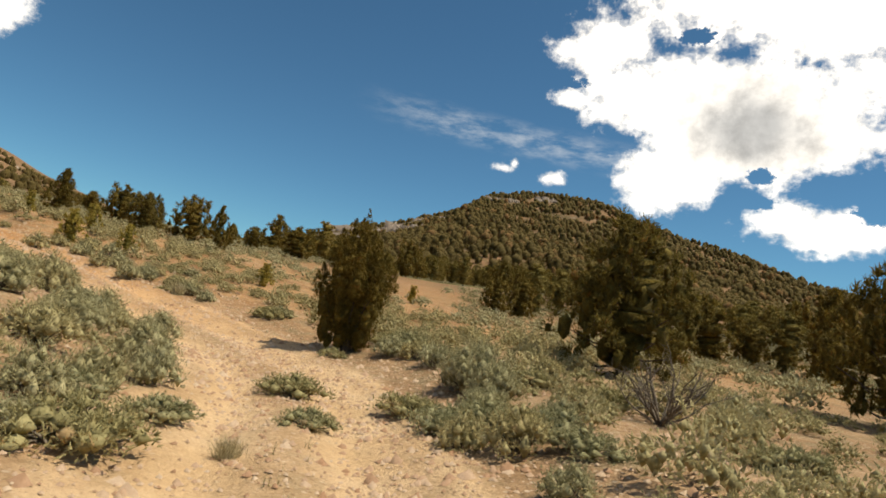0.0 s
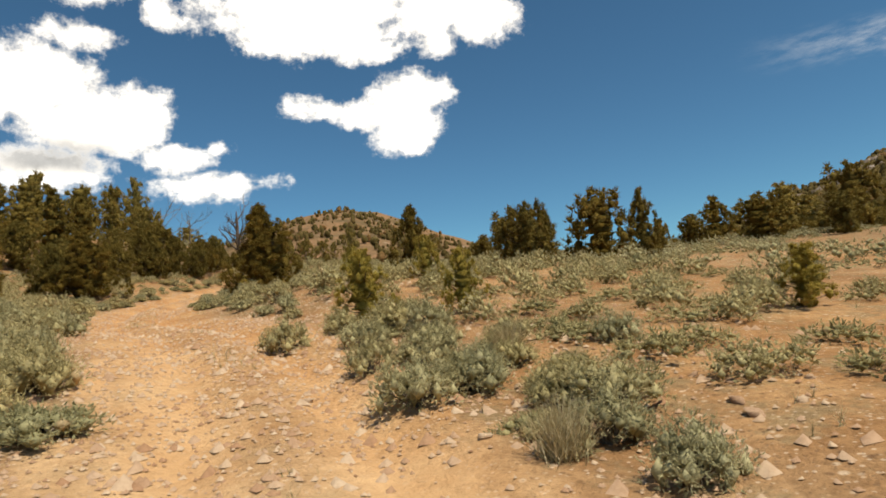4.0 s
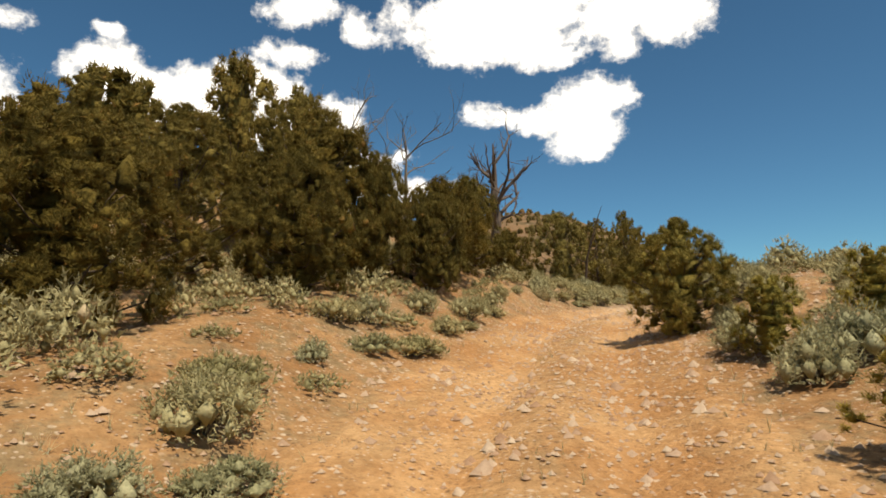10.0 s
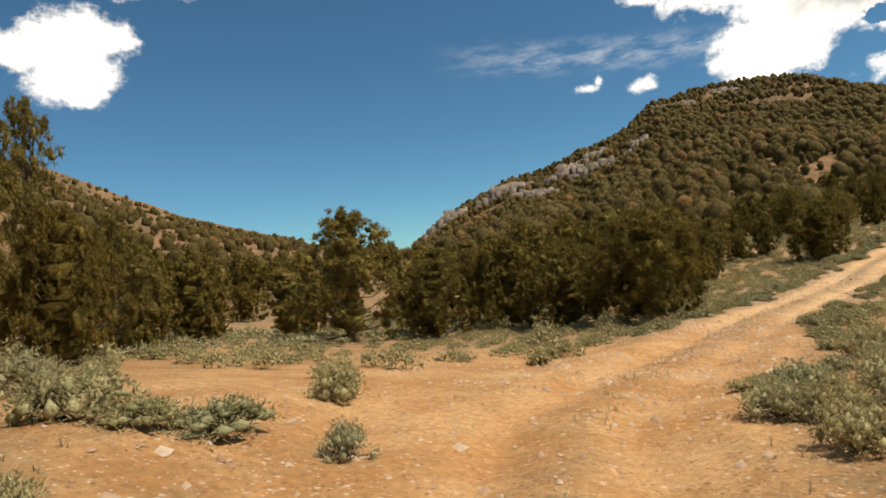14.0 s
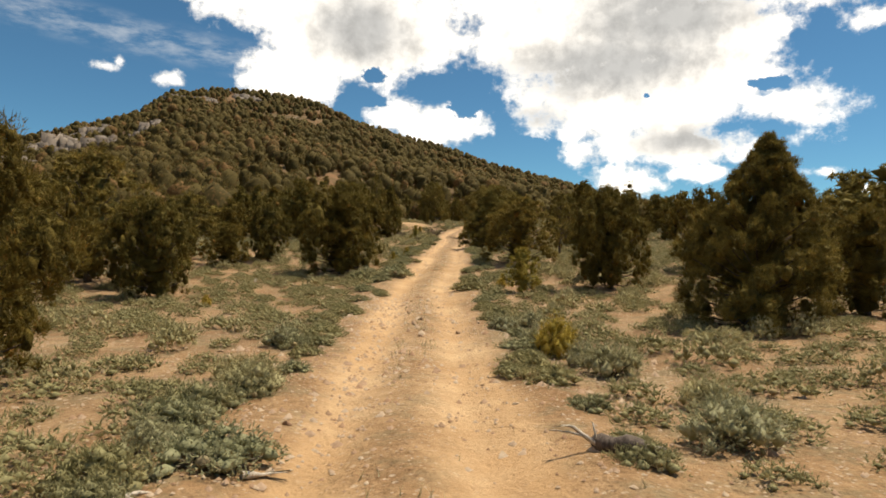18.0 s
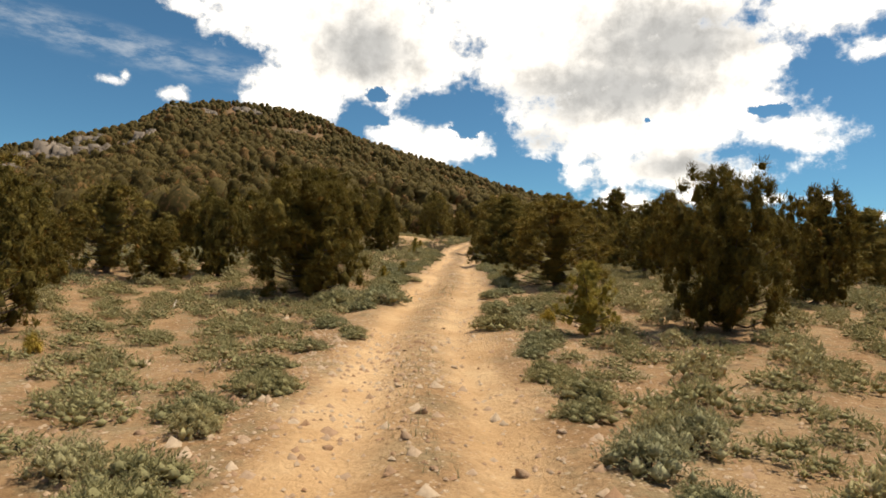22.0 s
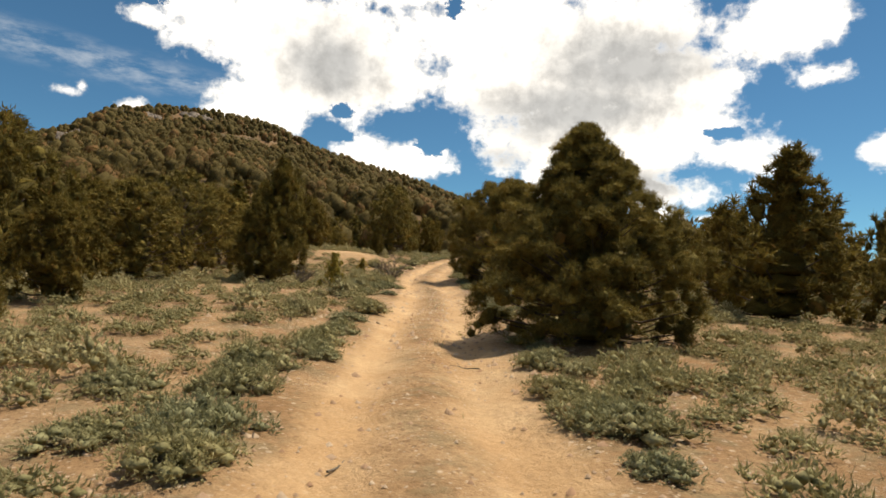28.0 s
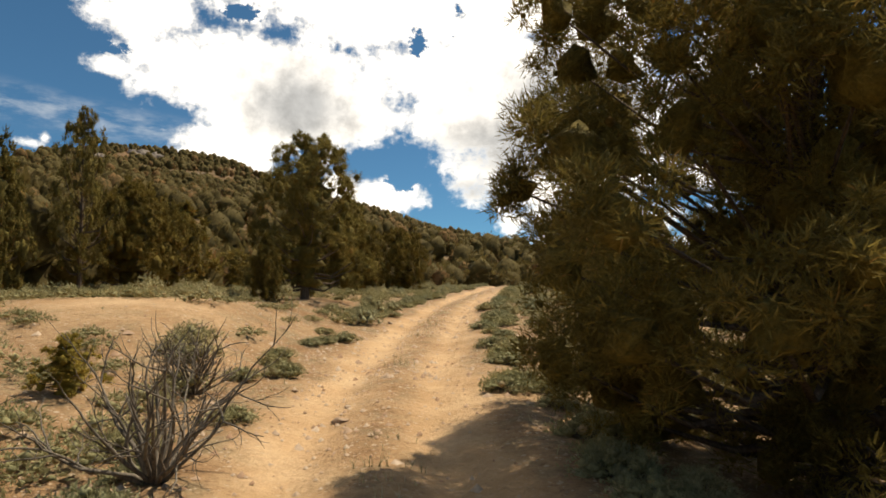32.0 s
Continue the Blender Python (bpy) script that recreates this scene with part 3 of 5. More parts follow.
def crown_and_trunk(shape, height, radius, lobes, clumps, needles, blade, wide, rng, flame=0.5, bare=0.06, trunk=0.11, fat=0.28, open_share=0.0, form=BALL, limbs=True, core=0.46, heart=0.38):
    """A crown of lobes, each a cluster of needle-covered clumps at the end of a limb, round one trunk."""
    wood, cc, cr, hearts, heart_size = [], [], [], [], []
    lean = rng.normal(0, 0.03, 2) * height
    spine = np.array([(0, 0, -0.15), (lean[0] * 0.2, lean[1] * 0.2, height * 0.25), (lean[0] * 0.6, lean[1] * 0.6, height * 0.55), (lean[0], lean[1], height * 0.93)])
    wood.append(tube(spine, np.array([1.15, 0.85, 0.5, 0.12]) * trunk, 7))
    # the crown bulges more on some sides than on others
    swell = rng.uniform(0, 6.283, 3)
    n = int(lobes)
    for k in range(n):
        v = ((k + rng.uniform(0.1, 0.9)) / n) ** 0.85
        ang = k * 2.399963 + rng.uniform(-0.5, 0.5)
        edge = envelope(shape, v) * radius * (1 + 0.10 * math.sin(2 * ang + swell[0] + 4 * v) + 0.07 * math.sin(3 * ang + swell[1] - 5 * v))
        reach = edge * rng.uniform(0.74, 1.08) * (1.0 if k % 4 else 0.4)
        size = np.array([1.0, 1.0, 0.85 + flame * 1.2]) * radius * fat * rng.uniform(0.62, 1.3) * (0.5 + 0.5 * envelope(shape, v))
        z = height * (bare + (1 - bare) * v * 0.95)
        out = max(reach - size[0] * 0.7, 0.02)
        c = np.array([np.cos(ang) * out, np.sin(ang) * out, max(z, size[2] * 0.6)])
        c[2] = min(c[2], height - size[2] * 0.7)
        c[:2] += lean * v
        d = unit(rng.normal(0, 1, (clumps, 3)) + (np.cos(ang) * 0.5, np.sin(ang) * 0.5, 0.35))
        p = d * rng.uniform(0.62, 1.0, (clumps, 1)) * size
        p[:, :2] *= 1 - flame * 0.5 * np.clip(p[:, 2:] / size[2], 0, 1)
        cc.append(c + p)
        cr.append(rng.uniform(0.26, 0.46, (clumps, 1)) * size[0] * np.array([1.0, 1.0, 0.8 + 0.7 * flame]))
        hearts.append(c)
        heart_size.append(size * heart)
        if limbs:
            wood.append(limb((lean[0] * v * 0.5, lean[1] * v * 0.5, min(z * 0.72, c[2] * 0.8)), c, trunk * 0.34 * (1.15 - v), 0.012, rng, 0.10, 3, 3))
    cc, cr, hearts, heart_size = np.vstack(cc), np.vstack(cr), np.array(hearts), np.array(heart_size)
    # the dark inside of the crown
    if open_share < 0.5:
        t = np.linspace(0.1, 0.82, 7)
        mid = np.stack([lean[0] * t, lean[1] * t, height * (bare + (1 - bare) * t)], 1)
        wide_in = np.array([envelope(shape, q) for q in t]) * radius * (0.5 - 0.5 * open_share)
        hearts, heart_size = np.vstack([hearts, mid]), np.vstack([heart_size, np.stack([wide_in, wide_in, np.full(7, height * 0.09)], 1)])
    inner, outer = bodies(hearts, heart_size, rng, SMALL_BALL), bodies(cc, cr * core, rng, form)
    pick = np.arange(len(cc)).repeat(needles)
    e = unit(rng.normal(0, 1, (len(pick), 3)) + (0, 0, 0.25))
    tips = tufts(cc[pick] + e * cr[pick] * rng.uniform(0.45, 1.15, (len(pick), 1)), unit(e * (1 - 0.4 * flame) + (0, 0, 0.8 * flame)), blade, wide, 1, rng, 0.4, 0.1)
    v, f = joined([inner, outer, tips])
    v[:, 2] = np.maximum(v[:, 2], 0.03)
    return (v, f), joined(wood)


TREE_KINDS = {}
# what stands in for a kind well away from the track
PLAINER = {"juniper": "juniper_mid", "juniper_b": "bushy_mid", "spire": "spire_mid", "pinyon": "pinyon_mid", "pinyon_b": "pinyon_mid"}
# nearer than this from the track a kind is drawn at its finest
FINE = 8.0


def tree_kind(key, name, label, shape, height, radius, lobes, clumps, needles, blade, wide, leaf, seed, **more):
    """Builds the meshes of one kind of tree, of which copies are then placed."""
    rng = np.random.default_rng(seed)
    (cv, cf), (tv, tf) = crown_and_trunk(shape, height, radius, lobes, clumps, needles, blade, wide, rng, **more)
    TREE_KINDS[key] = (name, label, height, radius, mesh_of(name + "_crown", cv, cf, leaf, True), mesh_of(name + "_trunk", tv, tf, BARK, True))


def plume_kind(key, name, label, height, radius, plumes, sprays, blade, leaf, seed):
    """An upright juniper: a sheaf of pointed plumes that spread from one foot."""
    rng = np.random.default_rng(seed)
    cs, ws, body, wood = [], [], [], [tube(np.array([(0, 0, -0.15), (0.03, 0, height * 0.3), (0, 0.04, height * 0.7)]), (0.11, 0.08, 0.02), 7)]
    for k in range(plumes):
        out = (k / plumes) ** 0.6 * rng.uniform(0.85, 1.05)
        ang = k * 2.4 + rng.uniform(-0.3, 0.3)
        foot = np.array([np.cos(ang) * radius * 0.42 * out, np.sin(ang) * radius * 0.42 * out, height * rng.uniform(0.02, 0.14 + 0.3 * (k % 3 == 1))])
        tip = np.array([np.cos(ang) * radius * 0.92 * out, np.sin(ang) * radius * 0.92 * out, height * (1.0 - 0.38 * out**1.3) * rng.uniform(0.8, 1.0)])
        wide = radius * rng.uniform(0.24, 0.36)
        m = sprays // plumes
        t = rng.uniform(0, 1, m) ** 0.85
        r = wide * np.interp(t, (0, 0.2, 0.55, 0.85, 1), (0.75, 1.0, 0.85, 0.4, 0.05)) * rng.uniform(0.55, 1.08, m)
        r = r * (1 + 0.25 * np.sin(t * 23 + k * 2))
        a = rng.uniform(0, 6.283, m)
        d = np.stack([np.cos(a), np.sin(a), np.zeros(m)], 1)
        cs.append(foot + (tip - foot) * t[:, None] + d * r[:, None])
        ws.append(unit(d * 0.5 + (0, 0, 1.0)))
        q = np.linspace(0.05, 0.9, 9)[:, None]
        girth = wide * np.interp(q, (0, 0.2, 0.55, 0.85, 1), (0.75, 1.0, 0.85, 0.4, 0.05)) * rng.uniform(0.35, 0.52, (9, 1))
        body.append(bodies(foot + (tip - foot) * q + rng.normal(0, 0.2, (9, 3)) * girth, girth * (1.0, 1.0, 1.9), rng, BALL))
        wood.append(limb((0, 0, height * 0.05), foot + (tip - foot) * 0.7, 0.03, 0.008, rng, 0.05, 4, 4))
    c, w = np.vstack(cs), np.vstack(ws)
    c[:, 2] = np.maximum(c[:, 2], 0.05)
    cv, cf = joined(body + [tufts(c, w, blade, 0.26, 3, rng, 0.6, 0.2)])
    cv[:, 2] = np.maximum(cv[:, 2], 0.02)
    tv, tf = joined(wood)
    TREE_KINDS[key] = (name, label, height, radius, mesh_of(name + "_crown", cv, cf, leaf, True), mesh_of(name + "_trunk", tv, tf, BARK, True))


def plant_tree(key, x, y, h, r, turn=None, group="", label="", lean=0.0):
    """One tree of a kind, h high and r in radius."""
    far = float(track_place(x, y)[1][0])
    if key in PLAINER and far > FINE:
        key = PLAINER[key] if far > 16 else key + "_semi"
    name, words, height, radius, crown, trunk = TREE_KINDS[key]
    if turn is None:
        turn = (x * 37.7 + y * 91.3) % 360
    ob = new(name)
    ob.empty_display_size = 0.3
    sr, sh = r / radius, h / height
    ob.matrix_world = Matrix.LocRotScale((x, y, ground_at(x, y) - 0.04), Euler((radians(lean), 0, radians(turn))), (sr, sr, sh))
    tagged(ob, label or words, "tree", group)
    child("crown", crown, ob)
    child("trunk", trunk, ob)
    PLANTED.append((x, y, r))
    return ob


PLANTED = []


# ---- the ground, one sheet to the horizon ----
def stations(lo, hi, step, reach, coarse):
    """Lines of the ground's grid: even and dense from lo to hi, then wider and wider apart."""
    mid = list(np.arange(lo, hi + step / 2, step))
    out, d = [], step
    pos = 0.0
    while pos < reach:
        d = min(d * 1.09, coarse) if pos < 760 else d * 1.5
        pos += d
        out.append(pos)
    return np.array([lo - p for p in reversed(out)] + mid + [mid[-1] + p for p in out])


def half_width(y):
    """The track is wider and barer on the red ground than on the pale ground further on."""
    return 1.4 + 0.55 * smooth((74 - y) / 10)


def soil_values(x, y):
    """How bare and dusty, how red, and how far from the track the soil is at each place."""
    side, far, _ = track_place(x, y)
    wobble = fractal(x / 2.3, y / 2.3, 3, 21) * 0.5
    crown = np.exp(-(((side + 0.12 * np.sin(y / 3.0) + wobble * 0.2) / 0.46) ** 2)) * np.where(y > 60, 0.95, 0.6)
    shoulder = 0.35 * np.exp(-(((far - 1.5) / 0.25) ** 2))
    track = (1 - smooth((far + wobble - half_width(y) + 0.2) / 0.5)) * np.clip(1 - crown - shoulder + 0.25 * fractal(x / 0.8, y / 0.8, 3, 44), 0, 1)
    # a wide bare turning place where the track bends
    bare = np.exp(-(((x + 51) / 6.5) ** 2 + ((y - 63) / 9.5) ** 2)) + 0.6 * np.exp(-(((x - 1) / 3.0) ** 2 + ((y - 8.5) / 3.0) ** 2))
    track = np.maximum(track, smooth((bare + wobble * 0.3 - 0.35) / 0.5) * 0.7)
    # the pale sand mound near the end
    track = np.maximum(track, 0.9 * np.exp(-(((x + 3.4) / 2.2) ** 2 + ((y - 147.5) / 3.0) ** 2)))
    red = np.clip(smooth((82 - y) / 25) + 0.5, 0, 1) * (0.2 + 0.8 * smooth((y - 5.0) / 13))
    red = red * (1 - 0.7 * np.exp(-(((x + 47) / 9) ** 2 + ((y - 47.5) / 5.5) ** 2)))
    return track, red, smooth((far - 16) / 45)


def give_soil(me, x, y):
    for key, values in zip(("track", "red", "far"), soil_values(x, y)):
        me.attributes.new(key, "FLOAT", "POINT").data.foreach_set("value", values.astype(np.float32))


def build_ground():
    xs, ys = stations(-62, 26, 0.55, 3200, 14.0), stations(-16, 160, 0.55, 3200, 14.0)
    gx, gy = np.meshgrid(xs, ys)
    x, y = gx.ravel(), gy.ravel()
    # the sheet dips under the strip that carries the ruts
    z = ground(x, y) - 0.09 * smooth((2.5 - track_place(x, y)[1]) / 0.5)
    nx, ny = len(xs), len(ys)
    i = (np.arange(ny - 1)[:, None] * nx + np.arange(nx - 1)).ravel()
    faces = np.stack([i, i + 1, i + nx + 1, i + nx], 1)
    me = mesh_of("ground", np.stack([x, y, z], 1), faces, SOIL, True)
    give_soil(me, x, y)
    tagged(new("ground", me), "stony red and tan desert soil under sage and trees", "ground", kind="structure")


def build_track():
    """The two-rut track, a finer strip let into the ground."""
    line = spline(TRACK, 0.22)[60:]
    way = np.gradient(line[:, :2], axis=0)
    way /= np.linalg.norm(way, axis=1)[:, None]
    u = np.linspace(-3.1, 3.1, 46)
    x = (line[:, 0, None] + way[:, 1, None] * u).ravel()
    y = (line[:, 1, None] - way[:, 0, None] * u).ravel()
    edge = np.tile(smooth((np.abs(u) - 2.5) / 0.6), len(line))
    z = ground(x, y) - 0.11 * edge
    n = len(u)
    i = (np.arange(len(line) - 1)[:, None] * n + np.arange(n - 1)).ravel()
    me = mesh_of("dirt_track", np.stack([x, y, z], 1), np.stack([i, i + n, i + n + 1, i + 1], 1)[:, ::-1], SOIL, True)
    give_soil(me, x, y)
    tagged(new("dirt_track", me), "two-rut dirt track of dusty red and tan soil", "road", kind="structure")


build_ground()
build_track()

# ---- trees beside the track ----
ROUNDED, BUSHY, POINTED = "rounded olive-green juniper tree on stony soil", "bushy olive-green juniper tree on stony soil", "pointed olive-green juniper tree on stony soil"
OPEN_PINE, BUSHY_PINE = "dark green pinyon pine with an open rounded crown", "dark green pinyon pine with a bushy crown"
tree_kind("juniper", "juniper_tree", ROUNDED, "round", 3.4, 1.8, 62, 7, 110, 0.11, 0.16, JUNIPER, 1, flame=0.4, bare=0.02, fat=0.27, form=BALL)
tree_kind("juniper_semi", "juniper_tree", ROUNDED, "round", 3.4, 1.8, 52, 5, 44, 0.15, 0.24, JUNIPER, 11, flame=0.4, bare=0.02, fat=0.28)
tree_kind("juniper_b", "juniper_tree", BUSHY, "other", 3.4, 1.7, 62, 7, 110, 0.11, 0.16, JUNIPER, 2, flame=0.5, bare=0.02, fat=0.27, form=BALL)
tree_kind("juniper_b_semi", "juniper_tree", BUSHY, "other", 3.4, 1.7, 52, 5, 44, 0.15, 0.24, JUNIPER, 12, flame=0.5, bare=0.02, fat=0.28)
tree_kind("spire", "juniper_tree", POINTED, "cone", 3.8, 1.5, 70, 7, 110, 0.11, 0.16, JUNIPER, 3, flame=0.4, bare=0.01, fat=0.28, form=BALL)
tree_kind("spire_semi", "juniper_tree", POINTED, "cone", 3.8, 1.5, 54, 5, 44, 0.15, 0.24, JUNIPER, 13, flame=0.4, bare=0.01, fat=0.3)
tree_kind("pinyon", "pinyon_pine", OPEN_PINE, "other", 5.0, 1.9, 64, 7, 110, 0.11, 0.16, PINYON, 4, flame=0.0, bare=0.1, trunk=0.13, fat=0.24, open_share=0.6, form=BALL)
tree_kind("pinyon_semi", "pinyon_pine", OPEN_PINE, "other", 5.0, 1.9, 56, 5, 44, 0.15, 0.24, PINYON, 14, flame=0.0, bare=0.1, trunk=0.13, fat=0.25, open_share=0.6)
tree_kind("pinyon_b", "pinyon_pine", BUSHY_PINE, "round", 4.8, 2.1, 72, 7, 110, 0.11, 0.16, PINYON, 5, flame=0.05, bare=0.05, trunk=0.14, fat=0.24, open_share=0.3, form=BALL)
tree_kind("pinyon_b_semi", "pinyon_pine", BUSHY_PINE, "round", 4.8, 2.1, 60, 5, 44, 0.15, 0.24, PINYON, 15, flame=0.05, bare=0.05, trunk=0.14, fat=0.25, open_share=0.3)
tree_kind("pinyon_cone", "pinyon_pine", "dense dark green pinyon pine of pyramid shape", "cone", 4.8, 2.2, 190, 8, 120, 0.10, 0.15, PINYON, 6, flame=0.15, bare=0.0, trunk=0.14, fat=0.2, form=BALL)
tree_kind("pinyon_big", "pinyon_pine", "large dense dark green pinyon pine beside the track", "round", 6.2, 3.2, 230, 12, 130, 0.10, 0.14, PINYON, 7, flame=0.1, bare=0.05, trunk=0.2, fat=0.165, core=0.22, heart=0.5, open_share=0.5, form=SMALL_BALL)
tree_kind("stout", "young_pinyon", "stout young olive-green pinyon pine at the track's edge", "other", 2.1, 0.95, 90, 7, 80, 0.07, 0.16, OLIVE, 17, flame=0.3, bare=0.01, trunk=0.05, fat=0.24)
plume_kind("column", "juniper_tree", "narrow upright dark green juniper at the track's edge", 3.8, 0.85, 30, 26000, 0.052, JUNIPER, 8)
tree_kind("young", "young_pinyon", "young yellow-green pinyon pine among the sagebrush", "other", 1.5, 0.6, 26, 5, 70, 0.065, 0.16, YOUNG, 9, flame=0.5, bare=0.02, trunk=0.035, fat=0.3)
tree_kind("juniper_mid", "juniper_tree", "olive-green juniper in the woodland behind the track", "round", 3.4, 1.7, 30, 4, 22, 0.24, 0.34, JUNIPER, 21, flame=0.4, bare=0.02, fat=0.33, form=SEED_BALL, limbs=False, core=0.6)
tree_kind("bushy_mid", "juniper_tree", "bushy olive juniper in the woodland behind the track", "other", 3.4, 1.7, 30, 4, 22, 0.24, 0.34, JUNIPER, 24, flame=0.4, bare=0.02, fat=0.33, form=SEED_BALL, limbs=False, core=0.6)
tree_kind("spire_mid", "juniper_tree", "pointed olive juniper in the woodland behind the track", "cone", 3.8, 1.6, 30, 4, 22, 0.24, 0.34, JUNIPER, 22, flame=0.4, bare=0.01, fat=0.33, form=SEED_BALL, limbs=False, core=0.6)
tree_kind("pinyon_mid", "pinyon_pine", "dark green pinyon in the woodland behind the track", "round", 4.8, 1.9, 34, 4, 22, 0.24, 0.34, PINYON, 23, flame=0.0, bare=0.06, trunk=0.13, fat=0.3, form=SEED_BALL, limbs=False, core=0.6)

START_TREES = [("column", 4.8, 7.95, 3.85, 1.12), ("juniper", 12.0, 9.3, 4.3, 1.9), ("juniper_b", 17.5, 6.5, 4.0, 1.6), ("juniper", 20.5, 24.6, 3.2, 1.8),
               ("juniper_b", 12.3, 38.8, 3.0, 1.5), ("juniper_b", 2.8, 28.4, 2.6, 1.3), ("young", 4.7, 31.5, 1.2, 0.5), ("juniper", 10.3, 37.8, 2.5, 1.3),
               ("young", -1.2, 20.0, 1.1, 0.55), ("juniper", 24.0, 12.0, 3.6, 1.8), ("juniper", 15.5, 17.0, 3.0, 1.6)]
CREST_TREES = [("juniper", -18.2, 38.0, 2.9, 1.6), ("spire", -16.7, 38.9, 3.0, 1.2), ("juniper", -10.7, 33.3, 3.1, 1.6), ("spire", -9.2, 34.2, 3.1, 0.9),
               ("spire", -11.6, 42.8, 2.0, 0.9), ("juniper_b", -12.5, 51.4, 2.2, 1.3), ("juniper", -8.2, 51.4, 3.0, 2.1), ("juniper_b", -4.1, 52.7, 2.6, 1.5),
               ("spire", -15.3, 26.3, 2.7, 1.0), ("juniper", -11.5, 28.7, 2.5, 1.2), ("juniper_b", -23.3, 42.6, 2.0, 1.2), ("young", -6.5, 17.8, 1.3, 0.45),
               ("young", -10.0, 20.9, 1.4, 0.45), ("young", -13.6, 21.6, 1.2, 0.45), ("young", -8.6, 17.2, 1.5, 0.65), ("spire", -22.6, 24.9, 3.8, 1.8)]
SOUTH_TREES = [("juniper", -23.3, 13.8, 2.9, 1.4), ("juniper", -32.3, 16.0, 3.5, 1.4), ("juniper_b", -36.8, 16.6, 3.6, 1.5), ("juniper", -40.0, 18.5, 4.0, 1.7),
               ("spire", -36.0, 22.7, 3.8, 1.9), ("juniper_b", -37.6, 21.4, 3.0, 1.4), ("pinyon", -45.0, 28.1, 3.9, 1.5), ("juniper_b", -43.2, 29.8, 2.6, 1.2), ("pinyon", -45.4, 24.8, 3.3, 1.4), ("juniper", -45.9, 31.2, 4.0, 2.0),
               ("juniper_b", -46.2, 35.3, 2.7, 1.3), ("juniper", -44.8, 33.9, 2.4, 0.95), ("juniper_b", -44.7, 32.3, 2.9, 1.0), ("juniper_b", -47.6, 37.2, 2.9, 1.25), ("juniper", -49.9, 40.9, 1.9, 1.0), ("juniper_b", -51.4, 39.7, 2.2, 1.1), ("juniper", -41.2, 25.9, 2.8, 1.5), ("pinyon_b", -54.0, 31.8, 7.2, 2.1),
               ("pinyon_b", -50.3, 33.0, 5.6, 1.9), ("juniper_b", -27.5, 11.5, 3.0, 1.5), ("pinyon", -69.7, 31.1, 7.2, 2.2), ("pinyon", -63.0, 38.0, 7.0, 1.3), ("pinyon", -62.0, 28.0, 5.8, 2.0),
               ("pinyon", -57.0, 26.0, 4.6, 1.8), ("pinyon_b", -74.0, 37.0, 7.0, 2.4), ("young", -36.3, 33.4, 1.1, 0.5), ("young", -33.8, 30.8, 1.0, 0.55), ("stout", -39.1, 35.6, 2.15, 0.95)]
BEND_TREES = [("pinyon", -58.6, 60.2, 5.5, 1.0), ("juniper", -58.9, 62.7, 3.4, 1.1), ("juniper_b", -62.3, 69.6, 3.6, 1.3), ("juniper", -63.6, 74.6, 3.6, 1.5), ("juniper_b", -60.4, 64.6, 3.6, 1.4),
              ("pinyon", -61.0, 67.0, 4.2, 1.3), ("juniper", -64.0, 71.8, 3.8, 1.5), ("juniper_b", -65.5, 78.0, 3.6, 1.6), ("pinyon", -57.4, 57.5, 5.2, 1.2), ("pinyon_b", -57.5, 51.8, 5.0, 1.8), ("pinyon", -58.2, 55.5, 5.2, 1.6), ("juniper", -55.2, 55.2, 2.8, 1.3),
              ("young", -43.8, 45.6, 0.9, 0.45), ("pinyon_b", -57.6, 76.2, 5.6, 2.4), ("pinyon_semi", -71.0, 74.2, 11.0, 1.9), ("juniper_b", -54.2, 77.4, 3.2, 1.7), ("juniper", -45.6, 77.8, 4.4, 2.4),
              ("juniper", -51.6, 82.2, 4.3, 2.1), ("juniper_b", -53.9, 84.6, 4.0, 1.8), ("juniper", -48.8, 80.0, 3.8, 2.1), ("juniper_b", -55.5, 80.2, 3.4, 1.7),
              ("juniper", -47.5, 84.0, 3.6, 2.0), ("young", -35.6, 34.9, 1.1, 0.5)]
MIDDLE_TREES = [("juniper", -29.4, 105.8, 4.6, 2.4), ("pinyon_cone", -27.0, 84.7, 4.8, 1.95), ("juniper_b", -43.2, 86.5, 4.0, 1.7), ("juniper", -38.7, 100.0, 3.6, 1.5),
                ("pinyon_b", -20.0, 103.0, 3.9, 2.1), ("pinyon", -10.6, 110.2, 4.6, 1.2), ("juniper", -23.3, 93.0, 3.9, 1.6),
                ("juniper_b", -10.0, 105.6, 4.6, 1.6), ("juniper_b", -22.5, 84.2, 3.0, 1.3), ("young", -26.6, 94.4, 1.8, 0.75),
                ("juniper", -33.9, 111.7, 2.4, 1.4), ("juniper", -38.0, 110.0, 2.6, 1.4), ("young", -26.2, 106.2, 0.8, 0.3)]
END_TREES = [("pinyon_cone", -12.4, 116.1, 4.8, 2.4), ("spire", -14.0, 132.1, 5.1, 1.7), ("pinyon", -16.5, 136.2, 5.0, 2.0), ("juniper_b", -21.8, 125.2, 2.5, 1.2),
             ("young", -13.4, 127.0, 1.5, 0.5), ("juniper", 9.4, 126.7, 4.0, 1.5), ("juniper", -24.1, 117.0, 4.4, 1.4),
             ("young", -23.2, 110.3, 0.7, 0.25), ("pinyon_big", 1.3, 135.2, 6.8, 3.5), ("pinyon", 7.9, 129.3, 5.0, 1.6),
             ("pinyon_b", 11.7, 134.2, 4.4, 1.5)]
